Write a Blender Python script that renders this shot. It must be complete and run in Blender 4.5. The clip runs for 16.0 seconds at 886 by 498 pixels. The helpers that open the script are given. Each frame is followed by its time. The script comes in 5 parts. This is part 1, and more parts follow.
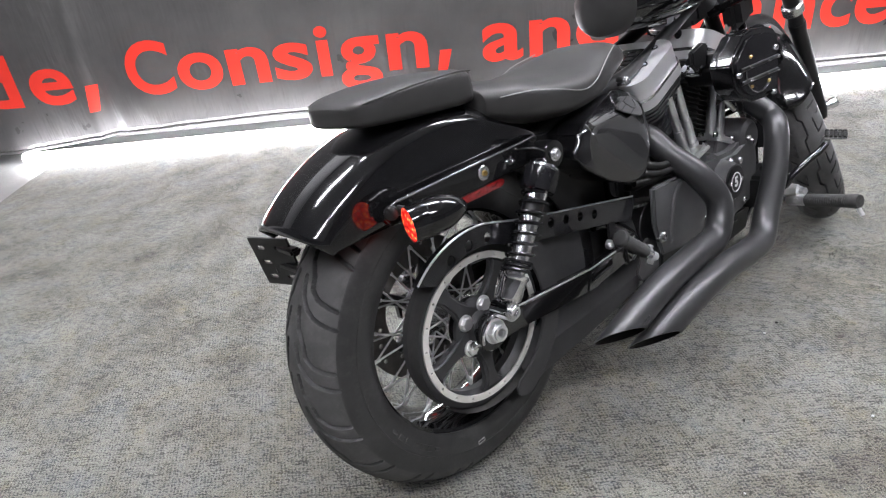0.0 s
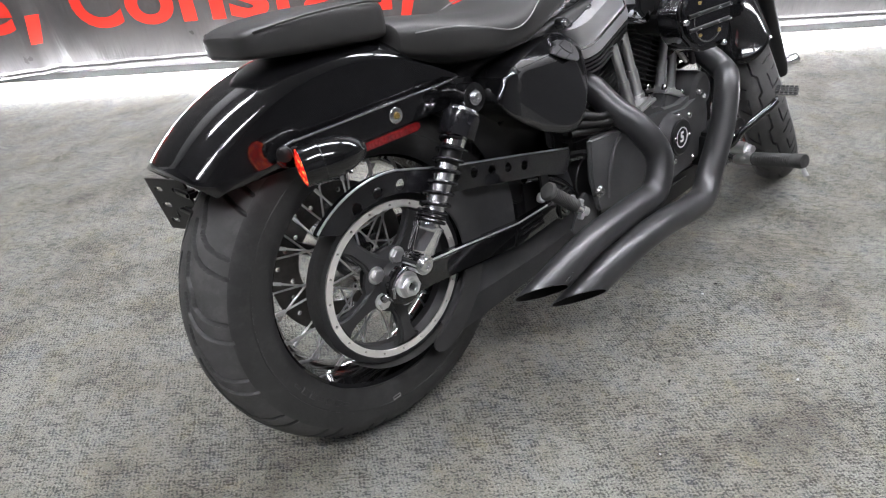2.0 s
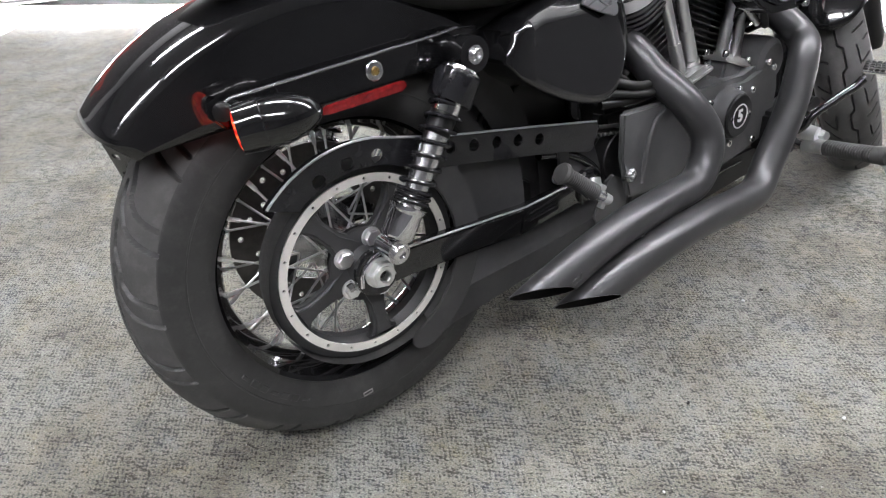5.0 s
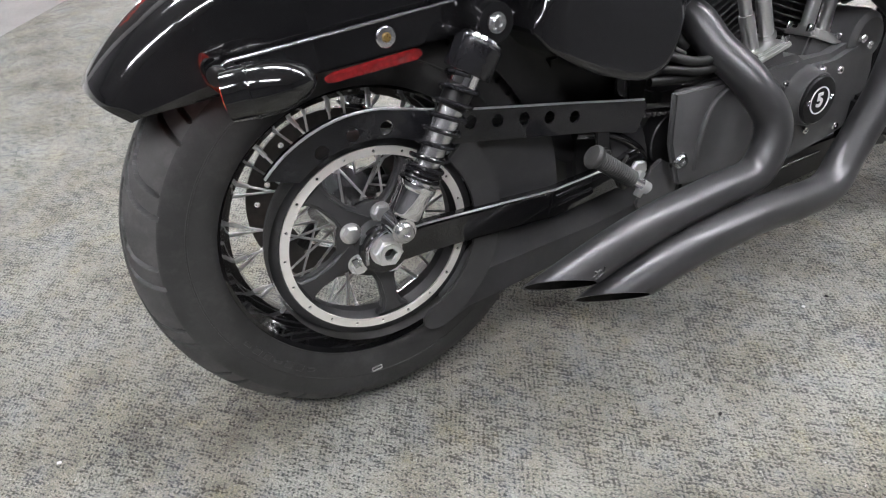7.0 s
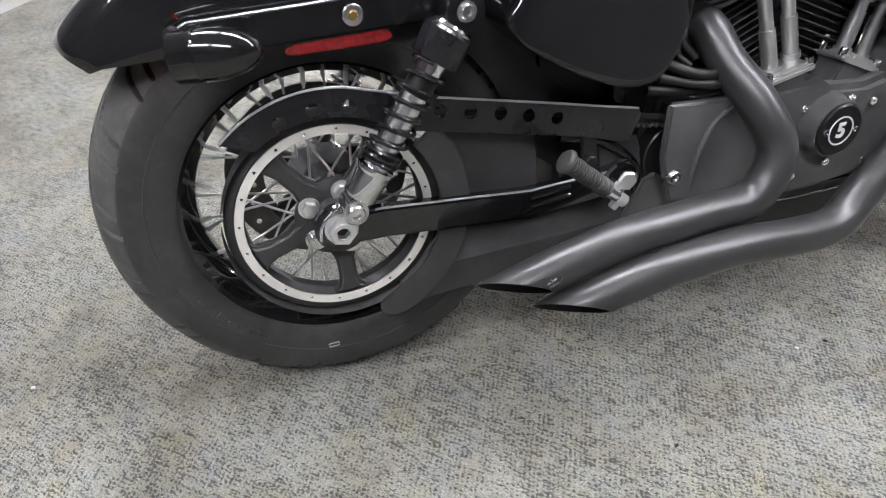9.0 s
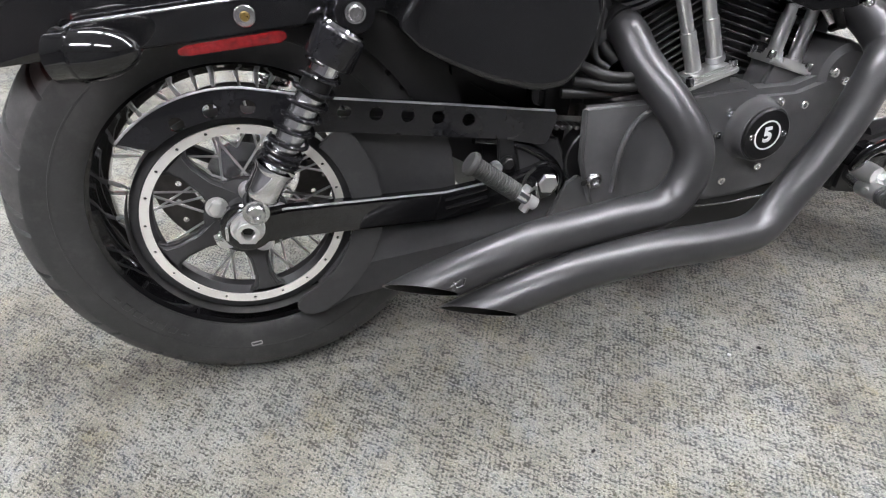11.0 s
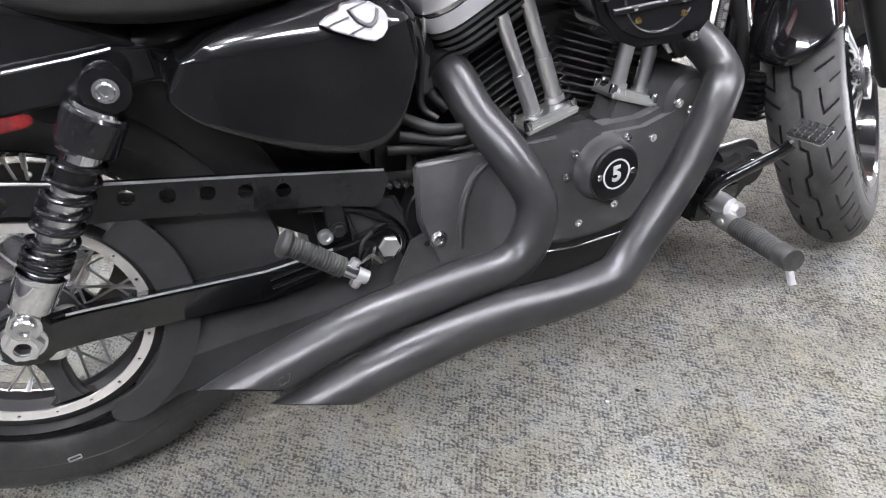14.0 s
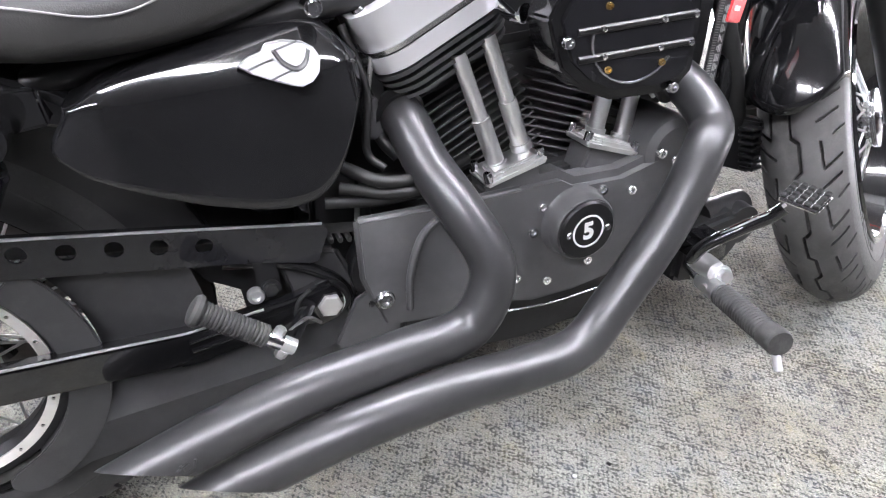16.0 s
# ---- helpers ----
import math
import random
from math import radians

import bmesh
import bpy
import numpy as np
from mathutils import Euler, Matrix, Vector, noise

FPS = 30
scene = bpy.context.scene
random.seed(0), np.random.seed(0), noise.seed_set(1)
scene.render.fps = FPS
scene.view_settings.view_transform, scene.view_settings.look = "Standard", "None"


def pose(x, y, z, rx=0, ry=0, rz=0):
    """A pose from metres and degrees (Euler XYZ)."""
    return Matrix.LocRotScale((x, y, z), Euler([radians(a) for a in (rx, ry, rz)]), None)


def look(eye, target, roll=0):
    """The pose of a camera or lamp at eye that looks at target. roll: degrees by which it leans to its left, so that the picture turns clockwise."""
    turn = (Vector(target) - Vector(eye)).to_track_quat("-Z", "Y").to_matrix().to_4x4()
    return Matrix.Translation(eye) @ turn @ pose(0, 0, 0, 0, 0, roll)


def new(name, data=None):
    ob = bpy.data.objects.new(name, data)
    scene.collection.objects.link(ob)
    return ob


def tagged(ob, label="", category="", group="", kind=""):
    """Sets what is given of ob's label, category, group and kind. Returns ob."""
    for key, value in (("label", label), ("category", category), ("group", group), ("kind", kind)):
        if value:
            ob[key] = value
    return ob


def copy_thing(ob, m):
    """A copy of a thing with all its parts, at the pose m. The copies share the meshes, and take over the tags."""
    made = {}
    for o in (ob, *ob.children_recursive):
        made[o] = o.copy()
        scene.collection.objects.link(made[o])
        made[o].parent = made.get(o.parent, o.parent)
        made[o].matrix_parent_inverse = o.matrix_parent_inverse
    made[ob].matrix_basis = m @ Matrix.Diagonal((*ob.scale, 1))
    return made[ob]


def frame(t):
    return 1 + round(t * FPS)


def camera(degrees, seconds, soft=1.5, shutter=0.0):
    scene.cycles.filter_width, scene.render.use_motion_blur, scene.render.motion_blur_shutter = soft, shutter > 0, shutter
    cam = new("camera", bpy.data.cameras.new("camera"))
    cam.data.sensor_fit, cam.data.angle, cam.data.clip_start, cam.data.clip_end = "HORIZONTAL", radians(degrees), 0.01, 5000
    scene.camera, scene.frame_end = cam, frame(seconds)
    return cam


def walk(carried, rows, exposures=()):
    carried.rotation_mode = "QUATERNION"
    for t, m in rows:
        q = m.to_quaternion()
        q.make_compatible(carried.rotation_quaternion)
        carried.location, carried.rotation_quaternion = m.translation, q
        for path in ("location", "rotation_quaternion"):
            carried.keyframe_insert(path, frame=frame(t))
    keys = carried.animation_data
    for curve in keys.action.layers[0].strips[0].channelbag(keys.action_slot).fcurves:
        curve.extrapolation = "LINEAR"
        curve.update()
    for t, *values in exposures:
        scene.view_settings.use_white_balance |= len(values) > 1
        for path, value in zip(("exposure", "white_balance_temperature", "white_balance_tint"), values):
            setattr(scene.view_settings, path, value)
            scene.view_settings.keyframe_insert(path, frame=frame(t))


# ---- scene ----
cam = camera(71.6, 16.0, soft=1.2)
PATH = [
    (0, (-0.603, -0.756, 0.997), (0.507, 0.577, 0.003), -5.9),
    (0.5, (-0.583, -0.773, 0.986), (0.508, 0.54, -0.055), -5.7),
    (1, (-0.559, -0.788, 0.975), (0.518, 0.5, -0.112), -4.9),
    (1.5, (-0.529, -0.8, 0.964), (0.542, 0.475, -0.144), -4.4),
    (2, (-0.488, -0.801, 0.952), (0.603, 0.443, -0.172), -3.5),
    (2.5, (-0.454, -0.794, 0.941), (0.635, 0.425, -0.212), -2.4),
    (3, (-0.421, -0.784, 0.928), (0.635, 0.428, -0.261), -1.4),
    (3.5, (-0.391, -0.774, 0.916), (0.647, 0.467, -0.259), -2.0),
    (4, (-0.362, -0.763, 0.907), (0.629, 0.503, -0.282), -3.0),
    (4.2, (-0.35, -0.757, 0.902), (0.616, 0.516, -0.301), -2.9),
    (6.3, (-0.238, -0.737, 0.894), (0.549, 0.561, -0.408), -2.5),
    (6.5, (-0.225, -0.743, 0.89), (0.523, 0.565, -0.426), -2.9),
    (7, (-0.199, -0.749, 0.885), (0.441, 0.603, -0.443), -4.3),
    (7.5, (-0.173, -0.757, 0.884), (0.409, 0.614, -0.451), -3.8),
    (8, (-0.141, -0.767, 0.88), (0.443, 0.586, -0.472), -1.6),
    (8.2, (-0.124, -0.772, 0.88), (0.431, 0.588, -0.477), -1.4),
    (10.3, (0.033, -0.83, 0.873), (0.409, 0.592, -0.482), -2.1),
    (10.5, (0.049, -0.835, 0.873), (0.428, 0.576, -0.493), -1.8),
    (11, (0.081, -0.839, 0.875), (0.479, 0.575, -0.482), -2.3),
    (11.5, (0.112, -0.839, 0.877), (0.564, 0.572, -0.466), -2.9),
    (12, (0.146, -0.832, 0.878), (0.653, 0.552, -0.473), -2.2),
    (12.5, (0.173, -0.824, 0.876), (0.72, 0.538, -0.483), -2.4),
    (13, (0.203, -0.812, 0.875), (0.784, 0.543, -0.477), -2.7),
    (13.5, (0.231, -0.793, 0.876), (0.797, 0.575, -0.469), -3.7),
    (14, (0.258, -0.771, 0.875), (0.853, 0.586, -0.467), -2.3),
    (14.5, (0.288, -0.751, 0.873), (0.895, 0.61, -0.461), -1.2),
    (15, (0.322, -0.734, 0.871), (0.898, 0.626, -0.478), -0.7),
    (15.5, (0.357, -0.714, 0.871), (0.914, 0.66, -0.471), -1.4),
    (16, (0.379, -0.698, 0.87), (0.945, 0.679, -0.465), -1.2),
]
walk(cam, [(t, look(eye, target, roll)) for t, eye, target, roll in PATH],
     exposures=[(0.0, -0.04, 6300, 11), (2.5, -0.07, 6360, 10), (4.0, 0.15, 6420, 10), (8.0, 0.22, 6420, 10), (12.0, 0.52, 6380, 11), (14.5, 0.58, 6300, 12), (15.0, 0.70, 6290, 12), (16.0, 0.90, 6260, 13)])

# ---- world and light ----
world = bpy.data.worlds.new("world")
scene.world = world
world.use_nodes = True
world.node_tree.nodes["Background"].inputs[0].default_value = (0.5, 0.52, 0.55, 1)
world.node_tree.nodes["Background"].inputs[1].default_value = 0.1
CEILING_GLOW = 70.0
BASE_GLOW = 62.0

LEAN_ANGLE, LEAN_Y = 11.0, -0.08      # the motorcycle rests on its side stand
CARPET_TURN = 40.0                    # the way the rows of stitches run
CORNER = Vector((-0.16, 2.78, 0))     # corner of the carpet
ROOM = Matrix.Translation(CORNER) @ Matrix.Rotation(radians(-40.6), 4, "Z")   # x along the banner, -y into the room


# ---- materials ----
def nodes_of(name):
    m = bpy.data.materials.new(name)
    m.use_nodes = True
    t = m.node_tree
    return m, t, t.nodes["Principled BSDF"]


def noise_node(t, scale, detail=4.0, rough=0.55, vector=None):
    n = t.nodes.new("ShaderNodeTexNoise")
    n.inputs["Scale"].default_value, n.inputs["Detail"].default_value, n.inputs["Roughness"].default_value = scale, detail, rough
    if vector:
        t.links.new(vector, n.inputs["Vector"])
    return n


def ramp(t, value, stops):
    r = t.nodes.new("ShaderNodeValToRGB")
    while len(r.color_ramp.elements) < len(stops):
        r.color_ramp.elements.new(0.5)
    for e, (p, c) in zip(r.color_ramp.elements, stops):
        e.position, e.color = p, (*c, 1) if len(c) == 3 else c
    t.links.new(value, r.inputs["Fac"])
    return r.outputs["Color"]


def mix(t, a, b, fac, how="MIX"):
    n = t.nodes.new("ShaderNodeMix")
    n.data_type, n.blend_type = "RGBA", how
    for sock, v in ((n.inputs["Factor"], fac), (n.inputs["A"], a), (n.inputs["B"], b)):
        if hasattr(v, "is_linked"):
            t.links.new(v, sock)
        else:
            sock.default_value = v if isinstance(v, (int, float)) else (*v, 1)
    return n.outputs["Result"]


def span(t, value, lo, hi):
    n = t.nodes.new("ShaderNodeMapRange")
    n.inputs["From Min"].default_value, n.inputs["From Max"].default_value = 0.3, 0.7
    n.inputs["To Min"].default_value, n.inputs["To Max"].default_value = lo, hi
    t.links.new(value, n.inputs["Value"])
    return n.outputs["Result"]


def bumped(t, b, height, strength, distance):
    n = t.nodes.new("ShaderNodeBump")
    n.inputs["Strength"].default_value, n.inputs["Distance"].default_value = strength, distance
    t.links.new(height, n.inputs["Height"])
    t.links.new(n.outputs["Normal"], b.inputs["Normal"])


def surface(name, colour, rough, metal=0.0, vary=0.15, grain=400.0, relief=0.0, depth=0.0005, wear=9.0, rough_vary=0.08, coat=0.0, dust=0.0, spec=0.5):
    """A paint, metal, plastic or rubber with two scales of variation."""
    m, t, b = nodes_of(name)
    at = t.nodes.new("ShaderNodeTexCoord").outputs["Object"]
    big, fine = noise_node(t, wear, 5, 0.6, at), noise_node(t, grain, 3, 0.6, at)
    dark = tuple(c * (1 - vary) for c in colour)
    light = tuple(min(1, c * (1 + vary) + 0.002 * vary) for c in colour)
    col = mix(t, dark, light, span(t, big.outputs["Fac"], 0, 1))
    if dust:
        col = mix(t, col, (0.32, 0.31, 0.29), span(t, noise_node(t, wear * 2.3, 8, 0.7, at).outputs["Fac"], -dust, dust))
    t.links.new(col, b.inputs["Base Color"])
    t.links.new(span(t, fine.outputs["Fac"], max(0.02, rough - rough_vary), rough + rough_vary), b.inputs["Roughness"])
    b.inputs["Metallic"].default_value, b.inputs["Coat Weight"].default_value = metal, coat
    b.inputs["Specular IOR Level"].default_value, b.inputs["Coat Roughness"].default_value = spec, 0.03
    if relief:
        bumped(t, b, fine.outputs["Fac"], relief, depth)
    return m


M = {}
M["gloss"] = surface("gloss black paint", (0.005, 0.005, 0.0055), 0.14, vary=0.2, grain=60, rough_vary=0.03, coat=1.0, dust=0.012, spec=0.2)
M["satin"] = surface("satin black steel", (0.008, 0.008, 0.0085), 0.36, vary=0.3, grain=500, relief=0.1, depth=0.0003, rough_vary=0.08, dust=0.012, spec=0.35)
M["powder"] = surface("wrinkle black powder coat", (0.060, 0.060, 0.062), 0.50, vary=0.25, grain=900, relief=0.35, depth=0.0004, dust=0.04, spec=0.4)
M["pipe"] = surface("matt black ceramic pipe", (0.045, 0.045, 0.0465), 0.35, metal=0.5, vary=0.12, grain=700, relief=0.06, depth=0.0002, rough_vary=0.06, dust=0.02)
M["cover"] = surface("gloss black shock cover", (0.009, 0.009, 0.0105), 0.22, vary=0.2, grain=60, rough_vary=0.03, coat=0.5, dust=0.012, spec=0.15)
# for thin ridges and rails, and for the highlight drawn on the strut
M["edge"] = surface("bright ridge and highlight metal", (0.24, 0.24, 0.25), 0.26, metal=0.85, vary=0.03, grain=20, rough_vary=0.01)
M["machined"] = surface("bright polished alloy", (0.80, 0.80, 0.80), 0.30, metal=0.92, vary=0.05, grain=60, rough_vary=0.01)
# pale metal that draws the highlight on black guard, swingarm and pedal edges
M["lip"] = surface("pale edge highlight", (0.62, 0.62, 0.64), 0.34, metal=0.9, vary=0.05, grain=20, rough_vary=0.02)
M["badge"] = surface("brushed chrome badge", (0.085, 0.085, 0.088), 0.36, metal=0.9, vary=0.06, grain=60, rough_vary=0.05, wear=60)
M["ring"] = surface("brushed pulley ring", (0.78, 0.76, 0.72), 0.50, metal=0.62, vary=0.06, grain=200, rough_vary=0.05, wear=30)
M["disc"] = surface("dark brake disc steel", (0.09, 0.085, 0.08), 0.38, metal=0.7, vary=0.25, grain=200, wear=40)
M["tread"] = surface("dusty tread rubber", (0.060, 0.0595, 0.0585), 0.66, vary=0.3, grain=350, relief=0.25, depth=0.0004, dust=0.10, wear=11, spec=0.3)
M["dark_bore"] = surface("sooty pipe inside, shaded axle bore", (0.012, 0.011, 0.01), 0.9, vary=0.4)
M["chrome"] = surface("chrome", (0.78, 0.78, 0.8), 0.07, metal=1.0, vary=0.08, grain=120, rough_vary=0.04, wear=25)
M["alloy"] = surface("machined aluminium", (0.68, 0.68, 0.69), 0.25, metal=1.0, vary=0.06, grain=40, rough_vary=0.02, wear=15)
M["zinc"] = surface("zinc plated steel", (0.5, 0.5, 0.48), 0.33, metal=1.0, vary=0.3, grain=300, wear=60)
M["brass"] = surface("gold zinc screw", (0.55, 0.38, 0.14), 0.3, metal=1.0, vary=0.25, wear=60)
M["silver"] = surface("silver rocker cover paint", (0.50, 0.50, 0.51), 0.33, metal=0.5, vary=0.02, grain=30, rough_vary=0.015)
M["rubber"] = surface("tyre rubber", (0.024, 0.024, 0.024), 0.48, vary=0.25, grain=350, relief=0.25, depth=0.0004, dust=0.05, wear=14)
M["grip"] = surface("ribbed peg rubber", (0.030, 0.030, 0.0295), 0.6, vary=0.3, grain=500, relief=0.2, dust=0.10, spec=0.4)
M["plastic"] = surface("black plastic", (0.008, 0.008, 0.0085), 0.45, vary=0.25, grain=500, relief=0.15, dust=0.02, spec=0.3)
M["hose"] = surface("black hose", (0.006, 0.006, 0.006), 0.5, vary=0.3, dust=0.02, spec=0.35)
M["iron"] = surface("black engine casting", (0.026, 0.026, 0.027), 0.48, vary=0.3, grain=600, relief=0.3, depth=0.0005, dust=0.04, spec=0.4)
M["wallpaint"] = surface("grey wall paint", (0.12, 0.12, 0.125), 0.7, vary=0.15, grain=200, relief=0.1, wear=2)
M["whitewall"] = surface("white wall paint", (0.8, 0.8, 0.8), 0.6, vary=0.04, grain=200, relief=0.1, wear=2)
M["ceiling"] = surface("grey ceiling board", (0.18, 0.18, 0.18), 0.8, vary=0.05, grain=150, relief=0.2, wear=3)
M["floor"] = surface("sealed concrete floor", (0.30, 0.30, 0.29), 0.35, vary=0.2, grain=90, relief=0.1, wear=3, dust=0.05)
M["fixture"] = surface("white enamel", (0.8, 0.8, 0.8), 0.4, vary=0.03)
M["red"] = surface("red banner print", (0.72, 0.035, 0.02), 0.4, vary=0.08, grain=300, relief=0.08, wear=5)
M["white"] = surface("white print", (0.55, 0.55, 0.55), 0.5, vary=0.06)
M["thread"] = surface("grey thread", (0.24, 0.235, 0.23), 0.7, vary=0.2)
M["tag"] = surface("red plastic tag", (0.6, 0.02, 0.02), 0.35, vary=0.1)


def leather():
    m, t, b = nodes_of("black seat vinyl")
    at = t.nodes.new("ShaderNodeTexCoord").outputs["Object"]
    v = t.nodes.new("ShaderNodeTexVoronoi")
    v.inputs["Scale"].default_value = 650
    t.links.new(at, v.inputs["Vector"])
    t.links.new(mix(t, (0.016, 0.016, 0.016), (0.03, 0.029, 0.028), span(t, noise_node(t, 12, 6, 0.6, at).outputs["Fac"], 0, 1)), b.inputs["Base Color"])
    b.inputs["Roughness"].default_value = 0.47
    bumped(t, b, v.outputs["Distance"], 0.25, 0.0005)
    return m


def carpet_material():
    m, t, b = nodes_of("grey loop pile carpet")
    at = t.nodes.new("ShaderNodeTexCoord").outputs["Object"]

    def calc(how, p, q=0.0):
        n = t.nodes.new("ShaderNodeMath")
        n.operation = how
        for sock, v in zip(n.inputs, (p, q)):
            if hasattr(v, "is_linked"):
                t.links.new(v, sock)
            else:
                sock.default_value = v
        return n.outputs["Value"]
    turn = t.nodes.new("ShaderNodeMapping")
    turn.inputs["Rotation"].default_value = (0, 0, radians(CARPET_TURN))
    t.links.new(at, turn.inputs["Vector"])
    # stitches in staggered rows, pushed about a little
    bend = noise_node(t, 60, 3, 0.6, at)
    warp = mix(t, turn.outputs["Vector"], bend.outputs["Color"], 0.010, "ADD")
    xyz = t.nodes.new("ShaderNodeSeparateXYZ")
    t.links.new(warp, xyz.inputs["Vector"])
    weave = calc("MULTIPLY", calc("SINE", calc("MULTIPLY", xyz.outputs["X"], 2 * math.pi / 0.0118)), calc("SINE", calc("MULTIPLY", xyz.outputs["Y"], 2 * math.pi / 0.0096)))
    long = t.nodes.new("ShaderNodeMapping")
    long.inputs["Rotation"].default_value, long.inputs["Scale"].default_value = (0, 0, radians(CARPET_TURN)), (1.0, 2.0, 1.0)
    t.links.new(at, long.inputs["Vector"])
    fine = noise_node(t, 520, 3, 0.7, at)
    patch = noise_node(t, 9, 6, 0.7, at)
    tint = noise_node(t, 12, 6, 0.75, turn.outputs["Vector"])
    soil = noise_node(t, 4.2, 7, 0.65, at)
    yarn = ramp(t, noise_node(t, 300, 3, 0.75, long.outputs["Vector"]).outputs["Fac"], [(0.32, (0.138, 0.138, 0.126)), (0.50, (0.240, 0.239, 0.219)), (0.68, (0.37, 0.366, 0.336))])
    dash = noise_node(t, 172, 3, 0.7, long.outputs["Vector"])
    stitch = calc("ADD", calc("MULTIPLY", weave, 0.24), calc("MULTIPLY", calc("SUBTRACT", patch.outputs["Fac"], 0.5), 0.95))
    clump = noise_node(t, 42, 3, 0.6, long.outputs["Vector"])
    stitch = calc("ADD", stitch, calc("MULTIPLY", calc("SUBTRACT", clump.outputs["Fac"], 0.5), 1.45))
    stitch = calc("ADD", stitch, calc("MULTIPLY", calc("SUBTRACT", dash.outputs["Fac"], 0.46), 2.7))
    dark = ramp(t, calc("ADD", stitch, 0.5), [(0.56, (0, 0, 0)), (0.84, (1, 1, 1))])
    yarn = mix(t, yarn, ramp(t, tint.outputs["Fac"], [(0.38, (0.030, 0.035, 0.048)), (0.52, (0.028, 0.029, 0.030)), (0.66, (0.036, 0.033, 0.026))]), calc("MULTIPLY", dark, 0.765))
    yarn = mix(t, yarn, ramp(t, tint.outputs["Fac"], [(0.34, (0.88, 0.94, 1.00)), (0.45, (0.98, 1.0, 0.97)), (0.58, (1.01, 1.01, 0.94)), (0.68, (1.08, 1.04, 0.80))]), 0.8, "MULTIPLY")
    yarn = mix(t, yarn, ramp(t, soil.outputs["Fac"], [(0.32, (0.50, 0.46, 0.42)), (0.46, (0.88, 0.85, 0.80)), (0.57, (1, 1, 1)), (0.7, (1.10, 1.10, 1.10))]), 0.9, "MULTIPLY")
    yarn = mix(t, yarn, ramp(t, fine.outputs["Fac"], [(0.32, (0.62, 0.62, 0.62)), (0.5, (1.0, 1.0, 1.0)), (0.66, (1.42, 1.42, 1.42))]), 0.9, "MULTIPLY")
    fleck = noise_node(t, 210, 1, 0.5, at)
    yarn = mix(t, yarn, (0.60, 0.60, 0.58), ramp(t, fleck.outputs["Fac"], [(0.77, (0, 0, 0)), (0.80, (1, 1, 1))]))
    t.links.new(yarn, b.inputs["Base Color"])
    b.inputs["Roughness"].default_value, b.inputs["Specular IOR Level"].default_value = 0.95, 0.1
    b.inputs["Sheen Weight"].default_value = 0.15
    both = mix(t, mix(t, (1, 1, 1), (0, 0, 0), dark), fine.outputs["Color"], 0.4)
    bumped(t, b, both, 0.9, 0.005)
    return m


def banner_material():
    m, t, b = nodes_of("black banner vinyl")
    at = t.nodes.new("ShaderNodeTexCoord").outputs["Object"]
    t.links.new(mix(t, (0.055, 0.053, 0.053), (0.09, 0.087, 0.085), span(t, noise_node(t, 3, 5, 0.6, at).outputs["Fac"], 0, 1)), b.inputs["Base Color"])
    t.links.new(span(t, noise_node(t, 6, 4, 0.6, at).outputs["Fac"], 0.27, 0.38), b.inputs["Roughness"])
    crease = noise_node(t, 2.2, 3, 0.5, at)
    crease.inputs["Distortion"].default_value = 1.6
    folds = t.nodes.new("ShaderNodeMapping")
    folds.inputs["Scale"].default_value = (5.0, 1.0, 0.7)
    t.links.new(at, folds.inputs["Vector"])
    upright = noise_node(t, 1.3, 4, 0.6, folds.outputs["Vector"])
    bumped(t, b, mix(t, crease.outputs["Color"], upright.outputs["Color"], 0.5), 0.7, 0.07)
    return m


def lens(name, colour, glow):
    m, t, b = nodes_of(name)
    at = t.nodes.new("ShaderNodeTexCoord").outputs["Object"]
    v = t.nodes.new("ShaderNodeTexVoronoi")
    v.inputs["Scale"].default_value = 130
    t.links.new(at, v.inputs["Vector"])
    c = mix(t, colour, tuple(x * 0.45 for x in colour), v.outputs["Distance"])
    t.links.new(c, b.inputs["Base Color"])
    b.inputs["Roughness"].default_value, b.inputs["Coat Weight"].default_value = 0.15, 1.0
    bumped(t, b, v.outputs["Distance"], 0.6, 0.002)
    if glow:
        t.links.new(ramp(t, v.outputs["Distance"], [(0.14, (1.0, 0.36, 0.08)), (0.34, (0.95, 0.04, 0.02)), (0.66, (0.30, 0.0, 0.0))]), b.inputs["Emission Color"])
        b.inputs["Emission Strength"].default_value = glow
    return m


def glow(name, strength, colour=(1, 0.985, 1.02)):
    m, t, b = nodes_of(name)
    b.inputs["Base Color"].default_value = (0.8, 0.8, 0.8, 1)
    b.inputs["Emission Color"].default_value, b.inputs["Emission Strength"].default_value = (*colour, 1), strength
    return m


M["seat"], M["carpet"], M["banner"] = leather(), carpet_material(), banner_material()
M["lamp_red"], M["reflector"] = lens("red lamp lens", (0.6, 0.015, 0.01), 2.4), lens("red reflector", (0.20, 0.008, 0.010), 0)
M["tube"], M["strip"] = glow("lit diffuser", CEILING_GLOW), glow("lit tube", BASE_GLOW)


# ---- mesh helpers ----
def smooth_path(points, n=8):
    """A Catmull-Rom curve through the points."""
    p = [Vector(q) for q in points]
    p = [2 * p[0] - p[1]] + p + [2 * p[-1] - p[-2]]
    out = []
    for i in range(1, len(p) - 2):
        a, b, c, d = p[i - 1:i + 3]
        for k in range(n):
            s = k / n
            out.append(0.5 * (2 * b + (c - a) * s + (2 * a - 5 * b + 4 * c - d) * s * s + (3 * b - a - 3 * c + d) * s ** 3))
    return out + [p[-2]]


